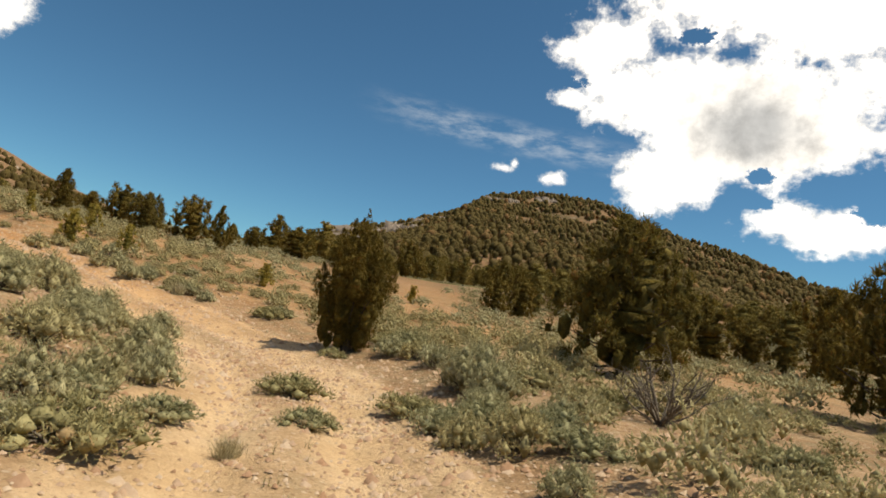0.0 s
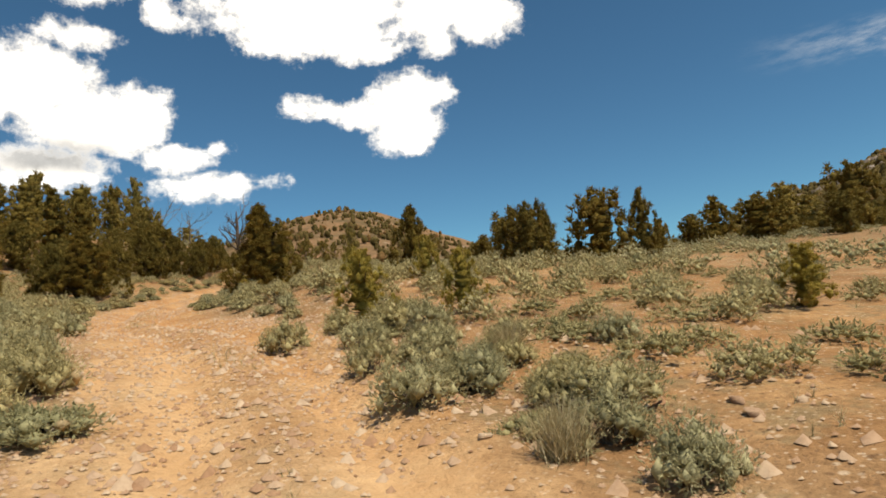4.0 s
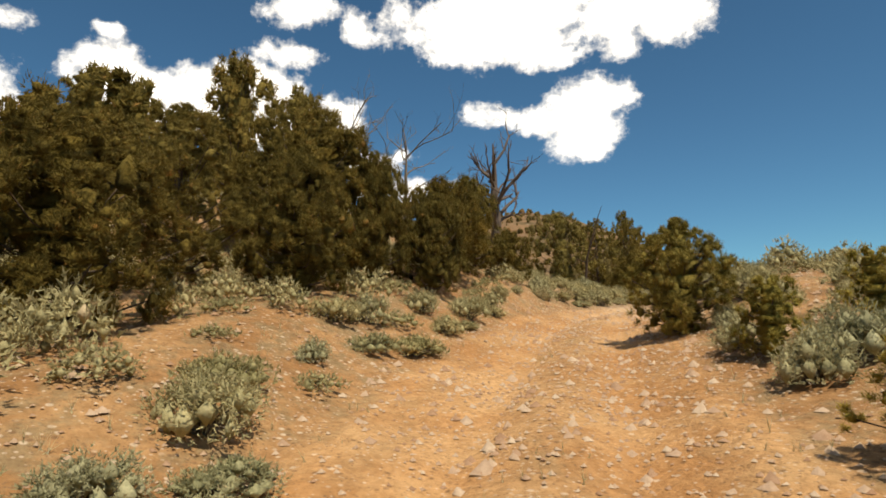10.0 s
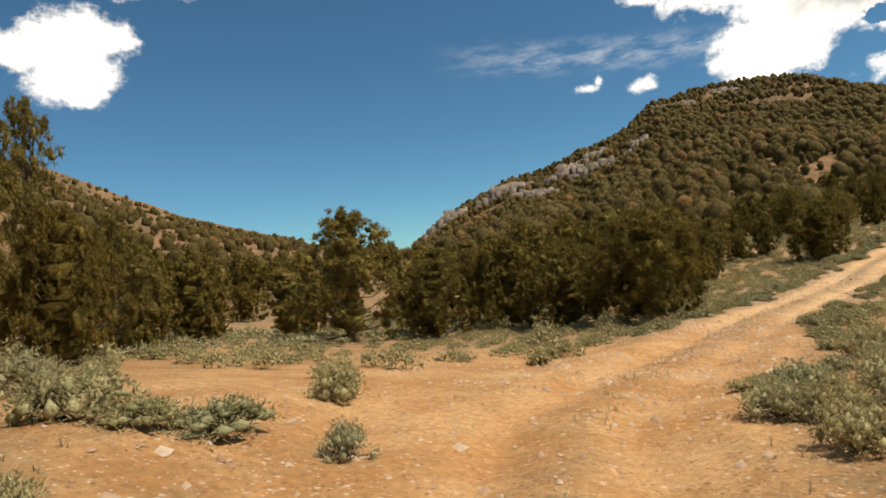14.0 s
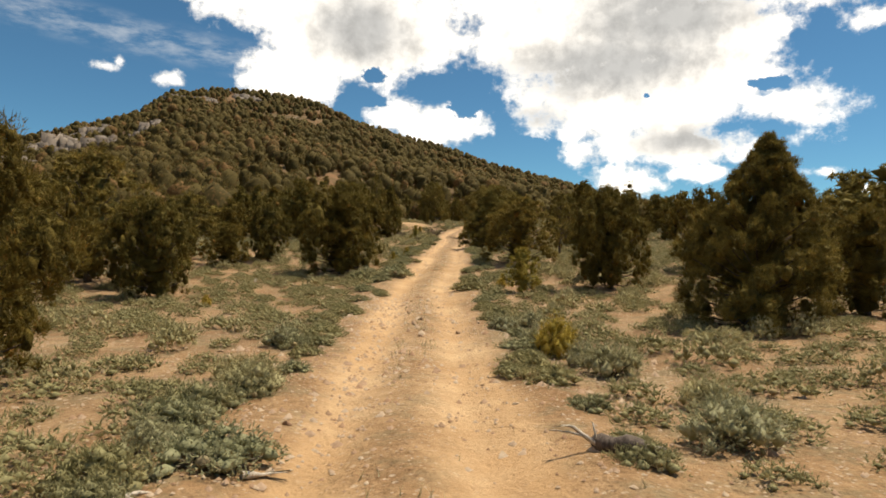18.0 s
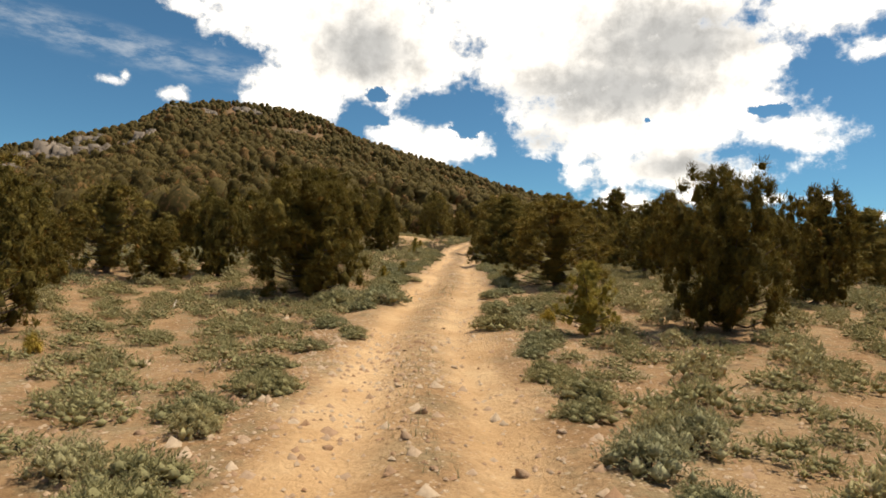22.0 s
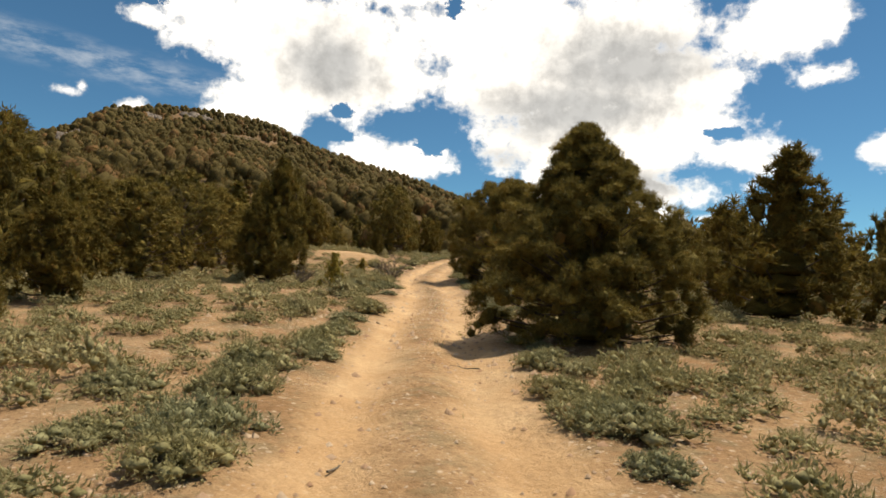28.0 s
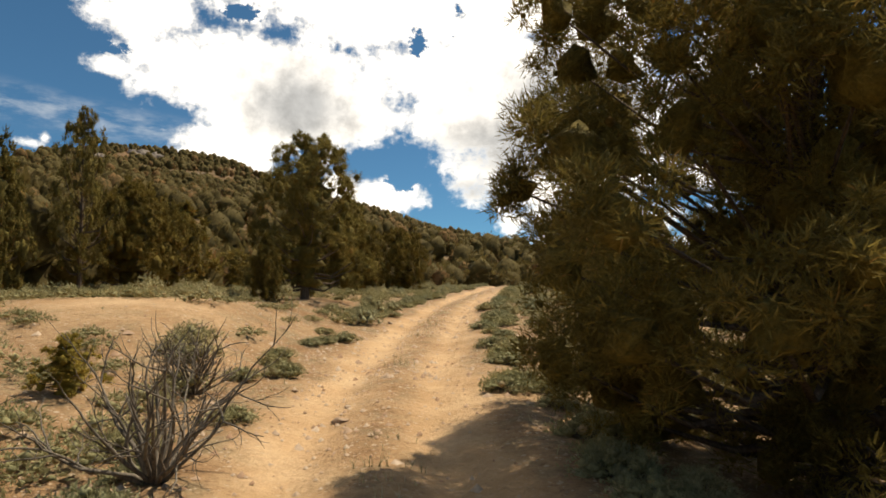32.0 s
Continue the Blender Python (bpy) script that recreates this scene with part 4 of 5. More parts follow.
LAST_TREES = [("pinyon_b", 3.4, 153.0, 6.0, 2.2), ("juniper", 17.0, 167.5, 4.2, 1.9), ("pinyon", -3.0, 158.0, 7.0, 1.2), ("juniper_b", -1.0, 160.0, 4.5, 2.0),
              ("juniper", -6.0, 156.5, 5.3, 1.6), ("spire", 1.3, 151.0, 2.2, 0.6), ("young", -5.0, 141.3, 0.8, 0.45), ("juniper_b", -7.4, 149.6, 3.6, 1.6), ("juniper", 8.5, 160.0, 4.5, 1.9),
              ("juniper_b", -11.5, 146.0, 3.8, 1.7), ("juniper", -10.5, 153.0, 4.2, 1.8)]
for trees in (START_TREES, CREST_TREES, SOUTH_TREES, BEND_TREES, MIDDLE_TREES, END_TREES, LAST_TREES):
    for key, x, y, h, r in trees:
        plant_tree(key, x, y, h, r)

# ---- the open woodland behind them ----
WOOD = np.random.default_rng(77)


def clear_of_trees(x, y, gap):
    return all((x - a) ** 2 + (y - b) ** 2 > (gap + r) ** 2 for a, b, r in PLANTED)


NEARER = {"juniper_mid": "juniper_semi", "bushy_mid": "juniper_b_semi", "spire_mid": "spire_semi", "pinyon_mid": "pinyon_b_semi"}
_south, _west = int(np.argmax(TRACK_LINE[:, 0] < -18)), int(np.argmax(TRACK_LINE[:, 0] < -41))
_north = int(np.argmax(TRACK_LINE[:, 1] > 84))


def plant_wood(count):
    made = 0
    for k in range(14000):
        if made >= count:
            break
        x, y = WOOD.uniform(-125, 75), WOOD.uniform(-30, 235)
        if k % 3 == 0:
            x, y = WOOD.uniform(-80, -24), WOOD.uniform(0, 60)
        elif k % 3 == 1:
            x, y = WOOD.uniform(-70, 40), WOOD.uniform(84, 200)
        if k % 12 == 7:
            x, y = WOOD.uniform(14, 80), WOOD.uniform(12, 112)
        elif k % 6 == 2:
            x, y = WOOD.uniform(-100, -61), WOOD.uniform(54, 120)
        elif k % 6 == 3:
            i, off = int(WOOD.integers(_south, _west)), WOOD.uniform(-34, -11)
            x, y = TRACK_LINE[i, 0] + _along[i, 1] * off, TRACK_LINE[i, 1] - _along[i, 0] * off
        elif k % 6 == 5:
            i, off = int(WOOD.integers(_north, len(TRACK_LINE))), WOOD.choice((-1, -1, 1)) * WOOD.uniform(11, 40)
            x, y = TRACK_LINE[i, 0] + _along[i, 1] * off, TRACK_LINE[i, 1] - _along[i, 0] * off
        far = float(track_place(x, y)[1][0])
        south = y < 0.55 * (-x) - 3 and x > -60
        near = 16.0 if k % 12 == 7 else 10.5 if (south and x < -18) or y > 66 else 24.0
        if far < near or (x > -62 and x < -48 and 56 < y < 74):
            continue
        if far < 45 and value_noise(np.array([x / 11.0]), np.array([y / 11.0]), 31)[0] < -0.18:
            continue
        if y < 62 and x > -24 and not south and far < 50 and k % 12 != 7 and WOOD.random() < 0.6:
            continue
        if not clear_of_trees(x, y, 0.9):
            continue
        key = ("juniper_mid", "bushy_mid", "spire_mid", "pinyon_mid", "pinyon_mid")[int(WOOD.random() * 5)]
        key = NEARER[key] if far < 16 else key
        h = WOOD.uniform(4.0, 6.0) if k % 6 == 5 else WOOD.uniform(2.6, 4.8) if k % 3 else WOOD.uniform(3.4, 6.0)
        plant_tree(key, x, y, h, h * WOOD.uniform(0.38, 0.5), group="woodland beside the track")
        made += 1


plant_wood(WOOD_COUNT)


def build_far_wood():
    """The trees on the far slopes, past counting."""
    rng = np.random.default_rng(5)
    n = FAR_COUNT
    az = np.radians(np.where(rng.random(n * 3) < 0.6, rng.uniform(-52, 16, n * 3), rng.uniform(-80, 128, n * 3)))
    r = 60 + 580 * rng.uniform(0, 1, n * 3) ** 0.68
    x, y = MIDDLE[0] - np.sin(az) * r, MIDDLE[1] + np.cos(az) * r
    keep = (track_place(x, y)[1] > np.where((y > 66) | (x < -60) | (y < 0.55 * (-x) - 3) | (x > 16), 24, 42)) & (fractal(x / 45, y / 45, 3, 61) > -0.46 + 0.26 * rng.random(n * 3))
    keep |= (np.hypot(x - 35, y - 215) < 75) & (track_place(x, y)[1] > 15)
    for a, b, w, _ in OUTCROPS:
        keep &= (x - a) ** 2 + ((y - b) * 0.8 + 4) ** 2 > (0.7 * w) ** 2
    x, y = x[keep][:n], y[keep][:n]
    z = ground(x, y)
    n = len(x)
    h = 1.6 + 4.2 * rng.uniform(0, 1, n) ** 1.3
    rad = h * rng.uniform(0.38, 0.52, n)
    # a lumpy three-ring body for each crown
    sides, levels = 6, ((0.0, 0.75), (0.34, 1.0), (0.74, 0.74))
    ang = np.linspace(0, 2 * np.pi, sides, endpoint=False)
    verts = np.zeros((n, sides * 3 + 1, 3))
    for k, (lv, lr) in enumerate(levels):
        jit = rng.uniform(0.7, 1.25, (n, sides))
        a = ang + rng.uniform(0, 1, (n, 1)) + k * 0.5
        verts[:, k * sides : (k + 1) * sides, 0] = x[:, None] + np.cos(a) * rad[:, None] * lr * jit
        verts[:, k * sides : (k + 1) * sides, 1] = y[:, None] + np.sin(a) * rad[:, None] * lr * jit
        verts[:, k * sides : (k + 1) * sides, 2] = z[:, None] + h[:, None] * (lv + rng.uniform(-0.09, 0.09, (n, sides)))
    verts[:, -1] = np.stack([x + rng.normal(0, 0.2, n), y + rng.normal(0, 0.2, n), z + h], 1)
    faces = []
    for k in range(2):
        for s in range(sides):
            a, b = k * sides + s, k * sides + (s + 1) % sides
            faces += [(a, b, b + sides), (a, b + sides, a + sides)]
    for s in range(sides):
        faces.append((2 * sides + s, 2 * sides + (s + 1) % sides, 3 * sides))
    f = np.array(faces)
    body = (verts.reshape(-1, 3), (f[None] + (np.arange(n) * (3 * sides + 1))[:, None, None]).reshape(-1, 3))
    # sprays that roughen the outline, more of them on the nearer slopes
    dist = np.hypot(x - MIDDLE[0], y - MIDDLE[1])
    pieces = [body]
    for lo, hi, count, size in ((0, 170, 60, 0.7), (170, 300, 22, 0.85), (300, 420, 8, 1.0)):
        pick = np.nonzero((dist >= lo) & (dist < hi))[0].repeat(count)
        d = unit(rng.normal(0, 1, (len(pick), 3)))
        d[:, 2] = np.abs(d[:, 2] * 1.2 - 0.25)
        c = np.stack([x[pick] + d[:, 0] * rad[pick] * 0.85, y[pick] + d[:, 1] * rad[pick] * 0.85, z[pick] + h[pick] * (0.22 + 0.75 * np.clip(d[:, 2], 0, 1))], 1)
        pieces.append(tufts(c, d, size, 0.55, 1, rng, 0.5, 0.4))
    v, fs = joined(pieces)
    tagged(new("far_woodland", mesh_of("far_woodland", v, fs, FAR_GREEN)), "olive and dark green trees covering the far slopes", "woodland", kind="stuff")


build_far_wood()


# ---- sagebrush, low mats, dry bushes and grass ----
def shrub_parts(height, radius, clumps, sprays, blade, rng, width=0.2, blades=2, core=0.5):
    """A cushion of wispy clumps at the ends of crooked stems that spread from the root."""
    wood, cs, ws, heart = [], [], [], []
    for k in range(clumps):
        ang, out = k * 2.4 + rng.uniform(-0.4, 0.4), (k / clumps) ** 0.55 * rng.uniform(0.8, 1.1)
        size = np.array([0.35, 0.35, 0.36]) * (radius, radius, height) * rng.uniform(0.7, 1.3)
        top = height * (1.0 - 0.5 * out**2) * rng.uniform(0.78, 1.1)
        c = np.array([np.cos(ang) * (radius - size[0] * 0.6) * out, np.sin(ang) * (radius - size[0] * 0.6) * out, max(top - size[2], size[2] * 0.5)])
        wood.append(limb((rng.normal(0, 0.04), rng.normal(0, 0.04), -0.05), c, 0.014, 0.006, rng, -0.12, 3, 3))
        m = max(3, sprays // clumps)
        d = unit(rng.normal(0, 1, (m, 3)) + (np.cos(ang) * 0.3 * out, np.sin(ang) * 0.3 * out, 0.3))
        cs.append(c + d * size * rng.uniform(0.45, 1.0, (m, 1)))
        ws.append(unit(d + (0, 0, 0.3)))
        heart.append((c, size * core))
    c, w = np.vstack(cs), np.vstack(ws)
    c[:, 2] = np.maximum(c[:, 2], blade * 0.3)
    inner = bodies(np.array([h[0] for h in heart]), np.array([h[1] for h in heart]), rng, SEED_BALL)
    v, f = joined([inner, tufts(c, w, blade, width, blades, rng, 0.55, 0.1)])
    v[:, 2] = np.maximum(v[:, 2], 0.0)
    return (v, f), joined(wood)


SHRUBS = {}


def shrub_kind(key, name, label, category, height, radius, stems, sprays, blade, leaf, seed, width=0.3):
    rng = np.random.default_rng(seed)
    (lv, lf), (sv, sf) = shrub_parts(height, radius, stems, sprays, blade, rng, width, 3)
    SHRUBS[key] = (name, label, category, mesh_of(name + "_leaves", lv, lf, leaf, True), mesh_of(name + "_stems", sv, sf, TWIGS, True), height, radius)


for k in range(3):
    shrub_kind(f"sage{k}", "sagebrush", "grey-green sagebrush on stony soil", "shrub", 0.62, 0.52, 28, 1150, 0.06, SAGE, 40 + k, 0.26)
    shrub_kind(f"low{k}", "low_sage", "low green-grey sage mat beside the track", "shrub", 0.27, 0.45, 30, 1050, 0.042, MAT_GREEN, 50 + k, 0.3)


for k in range(2):
    shrub_kind(f"tall{k}", "sagebrush", "tall grey-green sagebrush on the stony bank", "shrub", 0.95, 0.8, 52, 2700, 0.07, SAGE, 60 + k, 0.22)


def plant_shrub(key, x, y, size, group, label=""):
    name, words, category, leaves, stems, height, radius = SHRUBS[key]
    ob = new(name)
    ob.empty_display_size = 0.2
    s = size / height
    ob.matrix_world = Matrix.LocRotScale((x, y, ground_at(x, y) - 0.02), Euler((0, 0, x * 5.1 + y * 3.7)), (s, s, s * (0.85 + 0.3 * ((x * 7.3 + y) % 1))))
    tagged(ob, label or words, category, group)
    tagged(child("foliage", leaves, ob), kind="stuff")
    tagged(child("twigwork", stems, ob), kind="stuff")
    return ob


def shrub_cover(x, y, far):
    """How thick the brush grows, by place: 0 bare to 1."""
    patch = fractal(x / 5.0, y / 5.0, 3, 71)
    cover = smooth((patch + np.where(y > 66, 0.72, 0.57)) / 0.5)
    cover = cover * smooth((far + fractal(x / 2.3, y / 2.3, 3, 21) * 0.5 - half_width(y) - 0.1) / 0.5)
    bare = np.exp(-(((x + 52) / 8.0) ** 2 + ((y - 64) / 11.0) ** 2)) + 0.85 * np.exp(-(((x - 2.0) / 3.4) ** 2 + ((y - 9.8) / 3.0) ** 2))
    bare = bare + np.exp(-(((x + 3.4) / 2.4) ** 2 + ((y - 146.0) / 3.2) ** 2))
    edge = smooth((far - 1.4) / np.where(y < 60, np.where(y < 4, 1.0, 2.4), 0.8))
    cover = cover * (1 - 0.5 * smooth((46 - y) / 6) * smooth((x + 36) / 8) * smooth((far - 3) / 4))
    return cover * (0.25 + 0.75 * edge) * (1 - np.clip(bare * 1.25, 0, 0.93))


def scatter_shrubs():
    rng = np.random.default_rng(90)
    n = 40000
    pick = rng.integers(0, len(TRACK_LINE), n)
    off = rng.normal(0, 1, n) * 13
    x = TRACK_LINE[pick, 0] + _along[pick, 1] * off + rng.normal(0, 1.0, n)
    y = TRACK_LINE[pick, 1] - _along[pick, 0] * off + rng.normal(0, 1.0, n)
    # the flats in the valley to the east
    x[:2600], y[:2600] = rng.uniform(8, 55, 2600), rng.uniform(2, 62, 2600)
    side, far, _ = track_place(x, y)
    keep = rng.random(n) < shrub_cover(x, y, far) * np.clip(far / 9.0, np.where(y > 66, 0.9, 0.45), 1.0)
    x, y, far = x[keep], y[keep], far[keep]
    # keep them apart, and out from under the trunks
    cell, spots = {}, []
    for a, b, f in zip(x, y, far):
        key = (int(a / 1.02), int(b / 1.02))
        if key in cell or (f < 26 and any((a - p) ** 2 + (b - q) ** 2 < (0.62 * r) ** 2 for p, q, r in PLANTED)):
            continue
        cell[key] = True
        spots.append((a, b, f))
    spots = np.array(spots)
    return spots


def joined_shrubs(name, label, spots, leaf, height, radius, stems, sprays, blade, seed, sizes, width=0.3):
    """Many shrubs past counting, as one object: a few shapes, turned and sized by chance."""
    rng = np.random.default_rng(seed)
    shapes = [shrub_parts(height, radius, stems, sprays, blade, rng, width, 2, 0.36)[0] for _ in range(4)]
    pieces = []
    z = ground(spots[:, 0], spots[:, 1])
    for k, (x, y) in enumerate(spots[:, :2]):
        v, f = shapes[k % 4]
        t, s = rng.uniform(0, 6.28), rng.uniform(*sizes)
        c, q = np.cos(t) * s, np.sin(t) * s
        pieces.append((np.stack([v[:, 0] * c - v[:, 1] * q + x, v[:, 0] * q + v[:, 1] * c + y, v[:, 2] * s * rng.uniform(0.8, 1.2) + z[k] - 0.02], 1), f))
    v, f = joined(pieces)
    tagged(new(name, mesh_of(name, v, f, leaf, True)), label, "shrubs", kind="stuff")


def build_shrubs():
    spots = scatter_shrubs()
    rng = np.random.default_rng(12)
    # taller sage on the red ground, low mats on the pale ground further on
    tall = (rng.random(len(spots)) < np.where(spots[:, 1] < 66, 0.72, 0.14)) & (spots[:, 2] > 2.0)
    order = np.argsort(spots[:, 2])
    for kind, flag, group in (("sage", True, "sagebrush along the track"), ("low", False, "low sage along the track")):
        mine = [i for i in order if tall[i] == flag]
        for k, i in enumerate(mine[:SHRUB_THINGS]):
            size = rng.uniform(0.34, 0.72) if flag else rng.uniform(0.2, 0.4)
            plant_shrub(f"{kind}{k % 3}", spots[i, 0], spots[i, 1], size, group)
        rest = spots[mine[SHRUB_THINGS:]]
        mid, back = rest[rest[:, 2] < 13], rest[rest[:, 2] >= 13]
        if flag:
            joined_shrubs("sagebrush_field", "grey-green sagebrush beyond the track's edge", mid, SAGE, 0.58, 0.52, 18, 290, 0.085, 3, (0.65, 1.3), 0.36)
            joined_shrubs("sagebrush_flat", "grey-green sagebrush spreading to the trees", back, SAGE, 0.62, 0.6, 10, 80, 0.11, 4, (0.6, 1.3), 0.36)
        else:
            joined_shrubs("low_sage_field", "low green-grey sage beyond the track's edge", mid, MAT_GREEN, 0.25, 0.42, 18, 270, 0.058, 5, (0.8, 1.6), 0.3)
            joined_shrubs("low_sage_flat", "low green-grey sage spreading to the trees", back, MAT_GREEN, 0.3, 0.55, 10, 80, 0.09, 6, (0.8, 1.7), 0.38)


build_shrubs()

# bushes that stand out: kind, x, y, height
START_SAGE = [("low0", -22.2, 15.8, 0.4), ("low1", -21.2, 15.5, 0.38), ("low2", -22.9, 16.3, 0.4), ("low0", -24.6, 16.5, 0.3), ("low1", -24.5, 17.8, 0.3), ("low2", -29.8, 19.1, 0.35),
              ("low0", -26.7, 17.5, 0.35), ("low1", -28.6, 25.4, 0.32), ("low2", -23.1, 22.1, 0.36), ("low0", -26.5, 23.6, 0.3), ("low1", -18.2, 20.5, 0.42), ("sage0", -23.6, 24.8, 0.5),
              ("sage1", -21.6, 25.4, 0.6), ("low0", 1.6, 11.8, 0.4), ("low2", 5.8, 8.8, 0.45), ("sage0", 6.7, 10.4, 0.55), ("sage1", 8.0, 13.2, 0.6), ("low0", 6.3, 8.6, 0.45),
              ("low1", 6.3, 10.8, 0.45), ("sage0", -53.6, 57.1, 0.6), ("sage1", -55.3, 58.4, 0.6), ("low0", -52.7, 57.1, 0.3), ("low1", -52.1, 57.5, 0.4), ("sage2", -54.4, 58.5, 0.5),
              ("sage0", -46.1, 57.5, 0.5), ("sage1", -45.8, 58.9, 0.5), ("low2", -45.9, 61.1, 0.3), ("low0", -45.3, 61.1, 0.35),
              ("sage0", -48.2, 41.0, 0.6), ("sage1", -49.4, 43.9, 0.6), ("sage2", -51.0, 44.7, 0.6), ("sage1", -42.8, 42.0, 0.6), ("sage0", -42.3, 42.9, 0.7),
              ("sage0", 2.1, 0.1, 0.95), ("sage1", 0.8, 3.3, 0.9), ("sage2", 3.2, -0.4, 0.85), ("sage0", 2.5, 2.2, 1.0), ("low1", 4.1, -2.3, 0.45), ("sage1", 1.2, 5.4, 0.9),
              ("sage2", 1.6, 1.5, 1.0), ("sage0", 0.2, 1.8, 1.0), ("sage1", -0.6, 4.2, 1.0), ("sage2", 0.9, -1.2, 0.95), ("low0", 4.1, -0.6, 0.32), ("low2", 4.9, 2.6, 0.4),
              ("low1", 5.6, 0.6, 0.28), ("sage2", 7.9, 3.9, 0.95), ("sage0", 7.1, 6.1, 0.6), ("low0", 6.9, 2.0, 0.4), ("low1", 7.5, 1.0, 0.42), ("low2", 8.1, 1.2, 0.45),
              ("low0", 9.0, 4.4, 0.4), ("low1", 8.8, 0.8, 0.42), ("low2", 9.1, -0.4, 0.36), ("sage1", 12.2, 2.7, 0.7), ("low1", 11.6, -0.1, 0.4), ("sage0", 9.7, 6.8, 0.5),
              ("low0", 10.0, 2.9, 0.4), ("low2", 1.8, 12.2, 0.4), ("sage1", 3.3, 0.9, 0.75), ("sage0", 1.4, 3.0, 0.9), ("sage2", -1.6, 6.0, 1.0), ("sage1", -2.8, 7.6, 1.0),
              ("sage0", -8.2, 11.2, 0.75), ("sage2", -8.9, 10.6, 0.8), ("sage1", -10.4, 11.6, 0.6), ("low1", -6.2, 10.6, 0.4), ("sage0", -3.8, 13.3, 0.62), ("sage1", -5.4, 14.2, 0.5),
              ("sage2", -5.1, 14.9, 0.6), ("sage0", -3.6, 14.1, 0.6), ("sage1", -4.2, 15.7, 0.55), ("sage2", -2.6, 14.2, 0.5), ("sage0", -2.8, 16.1, 0.45), ("sage1", -8.4, 15.1, 0.6),
              ("sage2", -8.5, 16.5, 0.55), ("low0", -34.2, 21.6, 0.4), ("sage1", -37.1, 20.2, 0.6), ("low1", -33.5, 22.5, 0.36), ("low2", -33.4, 23.3, 0.38),
              ("sage0", -31.0, 26.8, 0.5), ("sage1", -31.7, 28.2, 0.6), ("sage2", -29.4, 26.9, 0.5), ("low0", -38.8, 27.2, 0.35), ("low1", -36.9, 26.7, 0.3), ("low2", -36.0, 25.4, 0.3),
              ("sage0", -32.8, 29.6, 0.7), ("low1", -40.7, 30.0, 0.3), ("sage1", -33.4, 31.4, 0.7), ("sage2", -50.5, 46.9, 0.55), ("sage0", -50.8, 47.7, 0.7), ("sage1", -51.3, 46.8, 0.7),
              ("sage2", -51.0, 48.8, 0.5), ("sage0", -51.7, 51.8, 0.5), ("sage1", -51.5, 53.0, 0.55), ("sage2", -45.3, 51.2, 0.6), ("sage0", -44.6, 49.0, 0.65), ("sage1", -44.3, 50.4, 0.5),
              ("sage2", -52.6, 49.2, 0.7), ("sage0", -52.9, 51.0, 0.7), ("sage1", -45.5, 53.7, 0.6), ("sage2", -52.3, 47.6, 0.75), ("low0", -29.8, 102.4, 0.5), ("sage1", -29.3, 102.9, 0.7),
              ("low1", -28.9, 100.7, 0.55), ("low2", -29.9, 100.5, 0.3), ("low0", -27.4, 103.5, 0.4), ("low1", -25.2, 98.3, 0.35), ("low2", -24.6, 98.1, 0.4), ("low0", -24.3, 97.2, 0.4),
              ("low1", -22.1, 113.4, 0.3), ("low2", -21.1, 113.0, 0.4), ("low0", -21.5, 115.2, 0.35), ("low1", -19.7, 115.8, 0.4), ("low2", -17.4, 111.6, 0.35), ("low0", -15.3, 112.6, 0.4),
              ("low1", -15.7, 114.2, 0.35), ("low2", -8.8, 133.3, 0.4), ("low0", -8.4, 132.5, 0.42), ("sage1", -7.6, 135.3, 0.5), ("low2", -9.4, 133.8, 0.42), ("low0", -1.2, 128.9, 0.5),
              ("low1", -7.8, 133.4, 0.4), ("sage0", -6.6, 136.6, 0.5), ("sage0", -7.0, 15.6, 0.6), ("sage1", -6.4, 16.6, 0.6)]
for key, x, y, size in START_SAGE:
    size = size * 0.72 if x < 4 and y < 9 else size
    plant_shrub(key if size < 0.72 else f"tall{int(x * 7 + y) % 2}", x, y, size, "sagebrush along the track")


shrub_kind("gold", "rabbitbrush", "wispy yellow-green rabbitbrush beside the track", "shrub", 0.9, 0.45, 40, 1500, 0.09, GOLD_GREEN, 70, 0.12)
for x, y, size in [(-33.75, 84.4, 0.95), (-37.6, 97.2, 0.4), (-26.4, 96.0, 0.5), (-6.4, 125.2, 0.75), (-5.9, 125.9, 0.6)]:
    plant_shrub("gold", x, y, size, "rabbitbrush along the track")


def bunch_grass(x, y, height, seed):
    """A pale tussock of dry stalks that fan out from a dark foot."""
    rng = np.random.default_rng(seed)
    ob = new("grass_tussock")
    ob.empty_display_size = 0.2
    ob.matrix_world = Matrix.Translation((x, y, ground_at(x, y) - 0.02))
    tagged(ob, "pale straw-coloured tussock of dry grass", "grass", "tussocks along the track")
    n = 520
    out = unit(np.stack([rng.normal(0, 0.38, n), rng.normal(0, 0.38, n), np.ones(n)], 1))
    v, f = tufts(rng.normal(0, 0.06, (n, 3)) * (1, 1, 0.3) + out * height * 0.25, out, height * 0.85, 0.022, 1, rng, 0.1, 0.0)
    tagged(child("stalk_fan", mesh_of("grass_stalks", v, f, STRAW), ob), kind="stuff")


for k, (x, y, h) in enumerate([(7.8, 3.7, 0.75), (8.2, 4.1, 0.6), (-1.8, 12.7, 0.55), (-4.0, 15.4, 0.5), (-29.2, 103.4, 0.6), (-48.0, 40.8, 0.6), (-49.3, 43.5, 0.5), (-30.0, 26.6, 0.45), (-4.1, 130.2, 0.6), (5.2, -1.2, 0.3), (-6.6, 121.4, 0.4)]):
    bunch_grass(x, y, h, 300 + k)


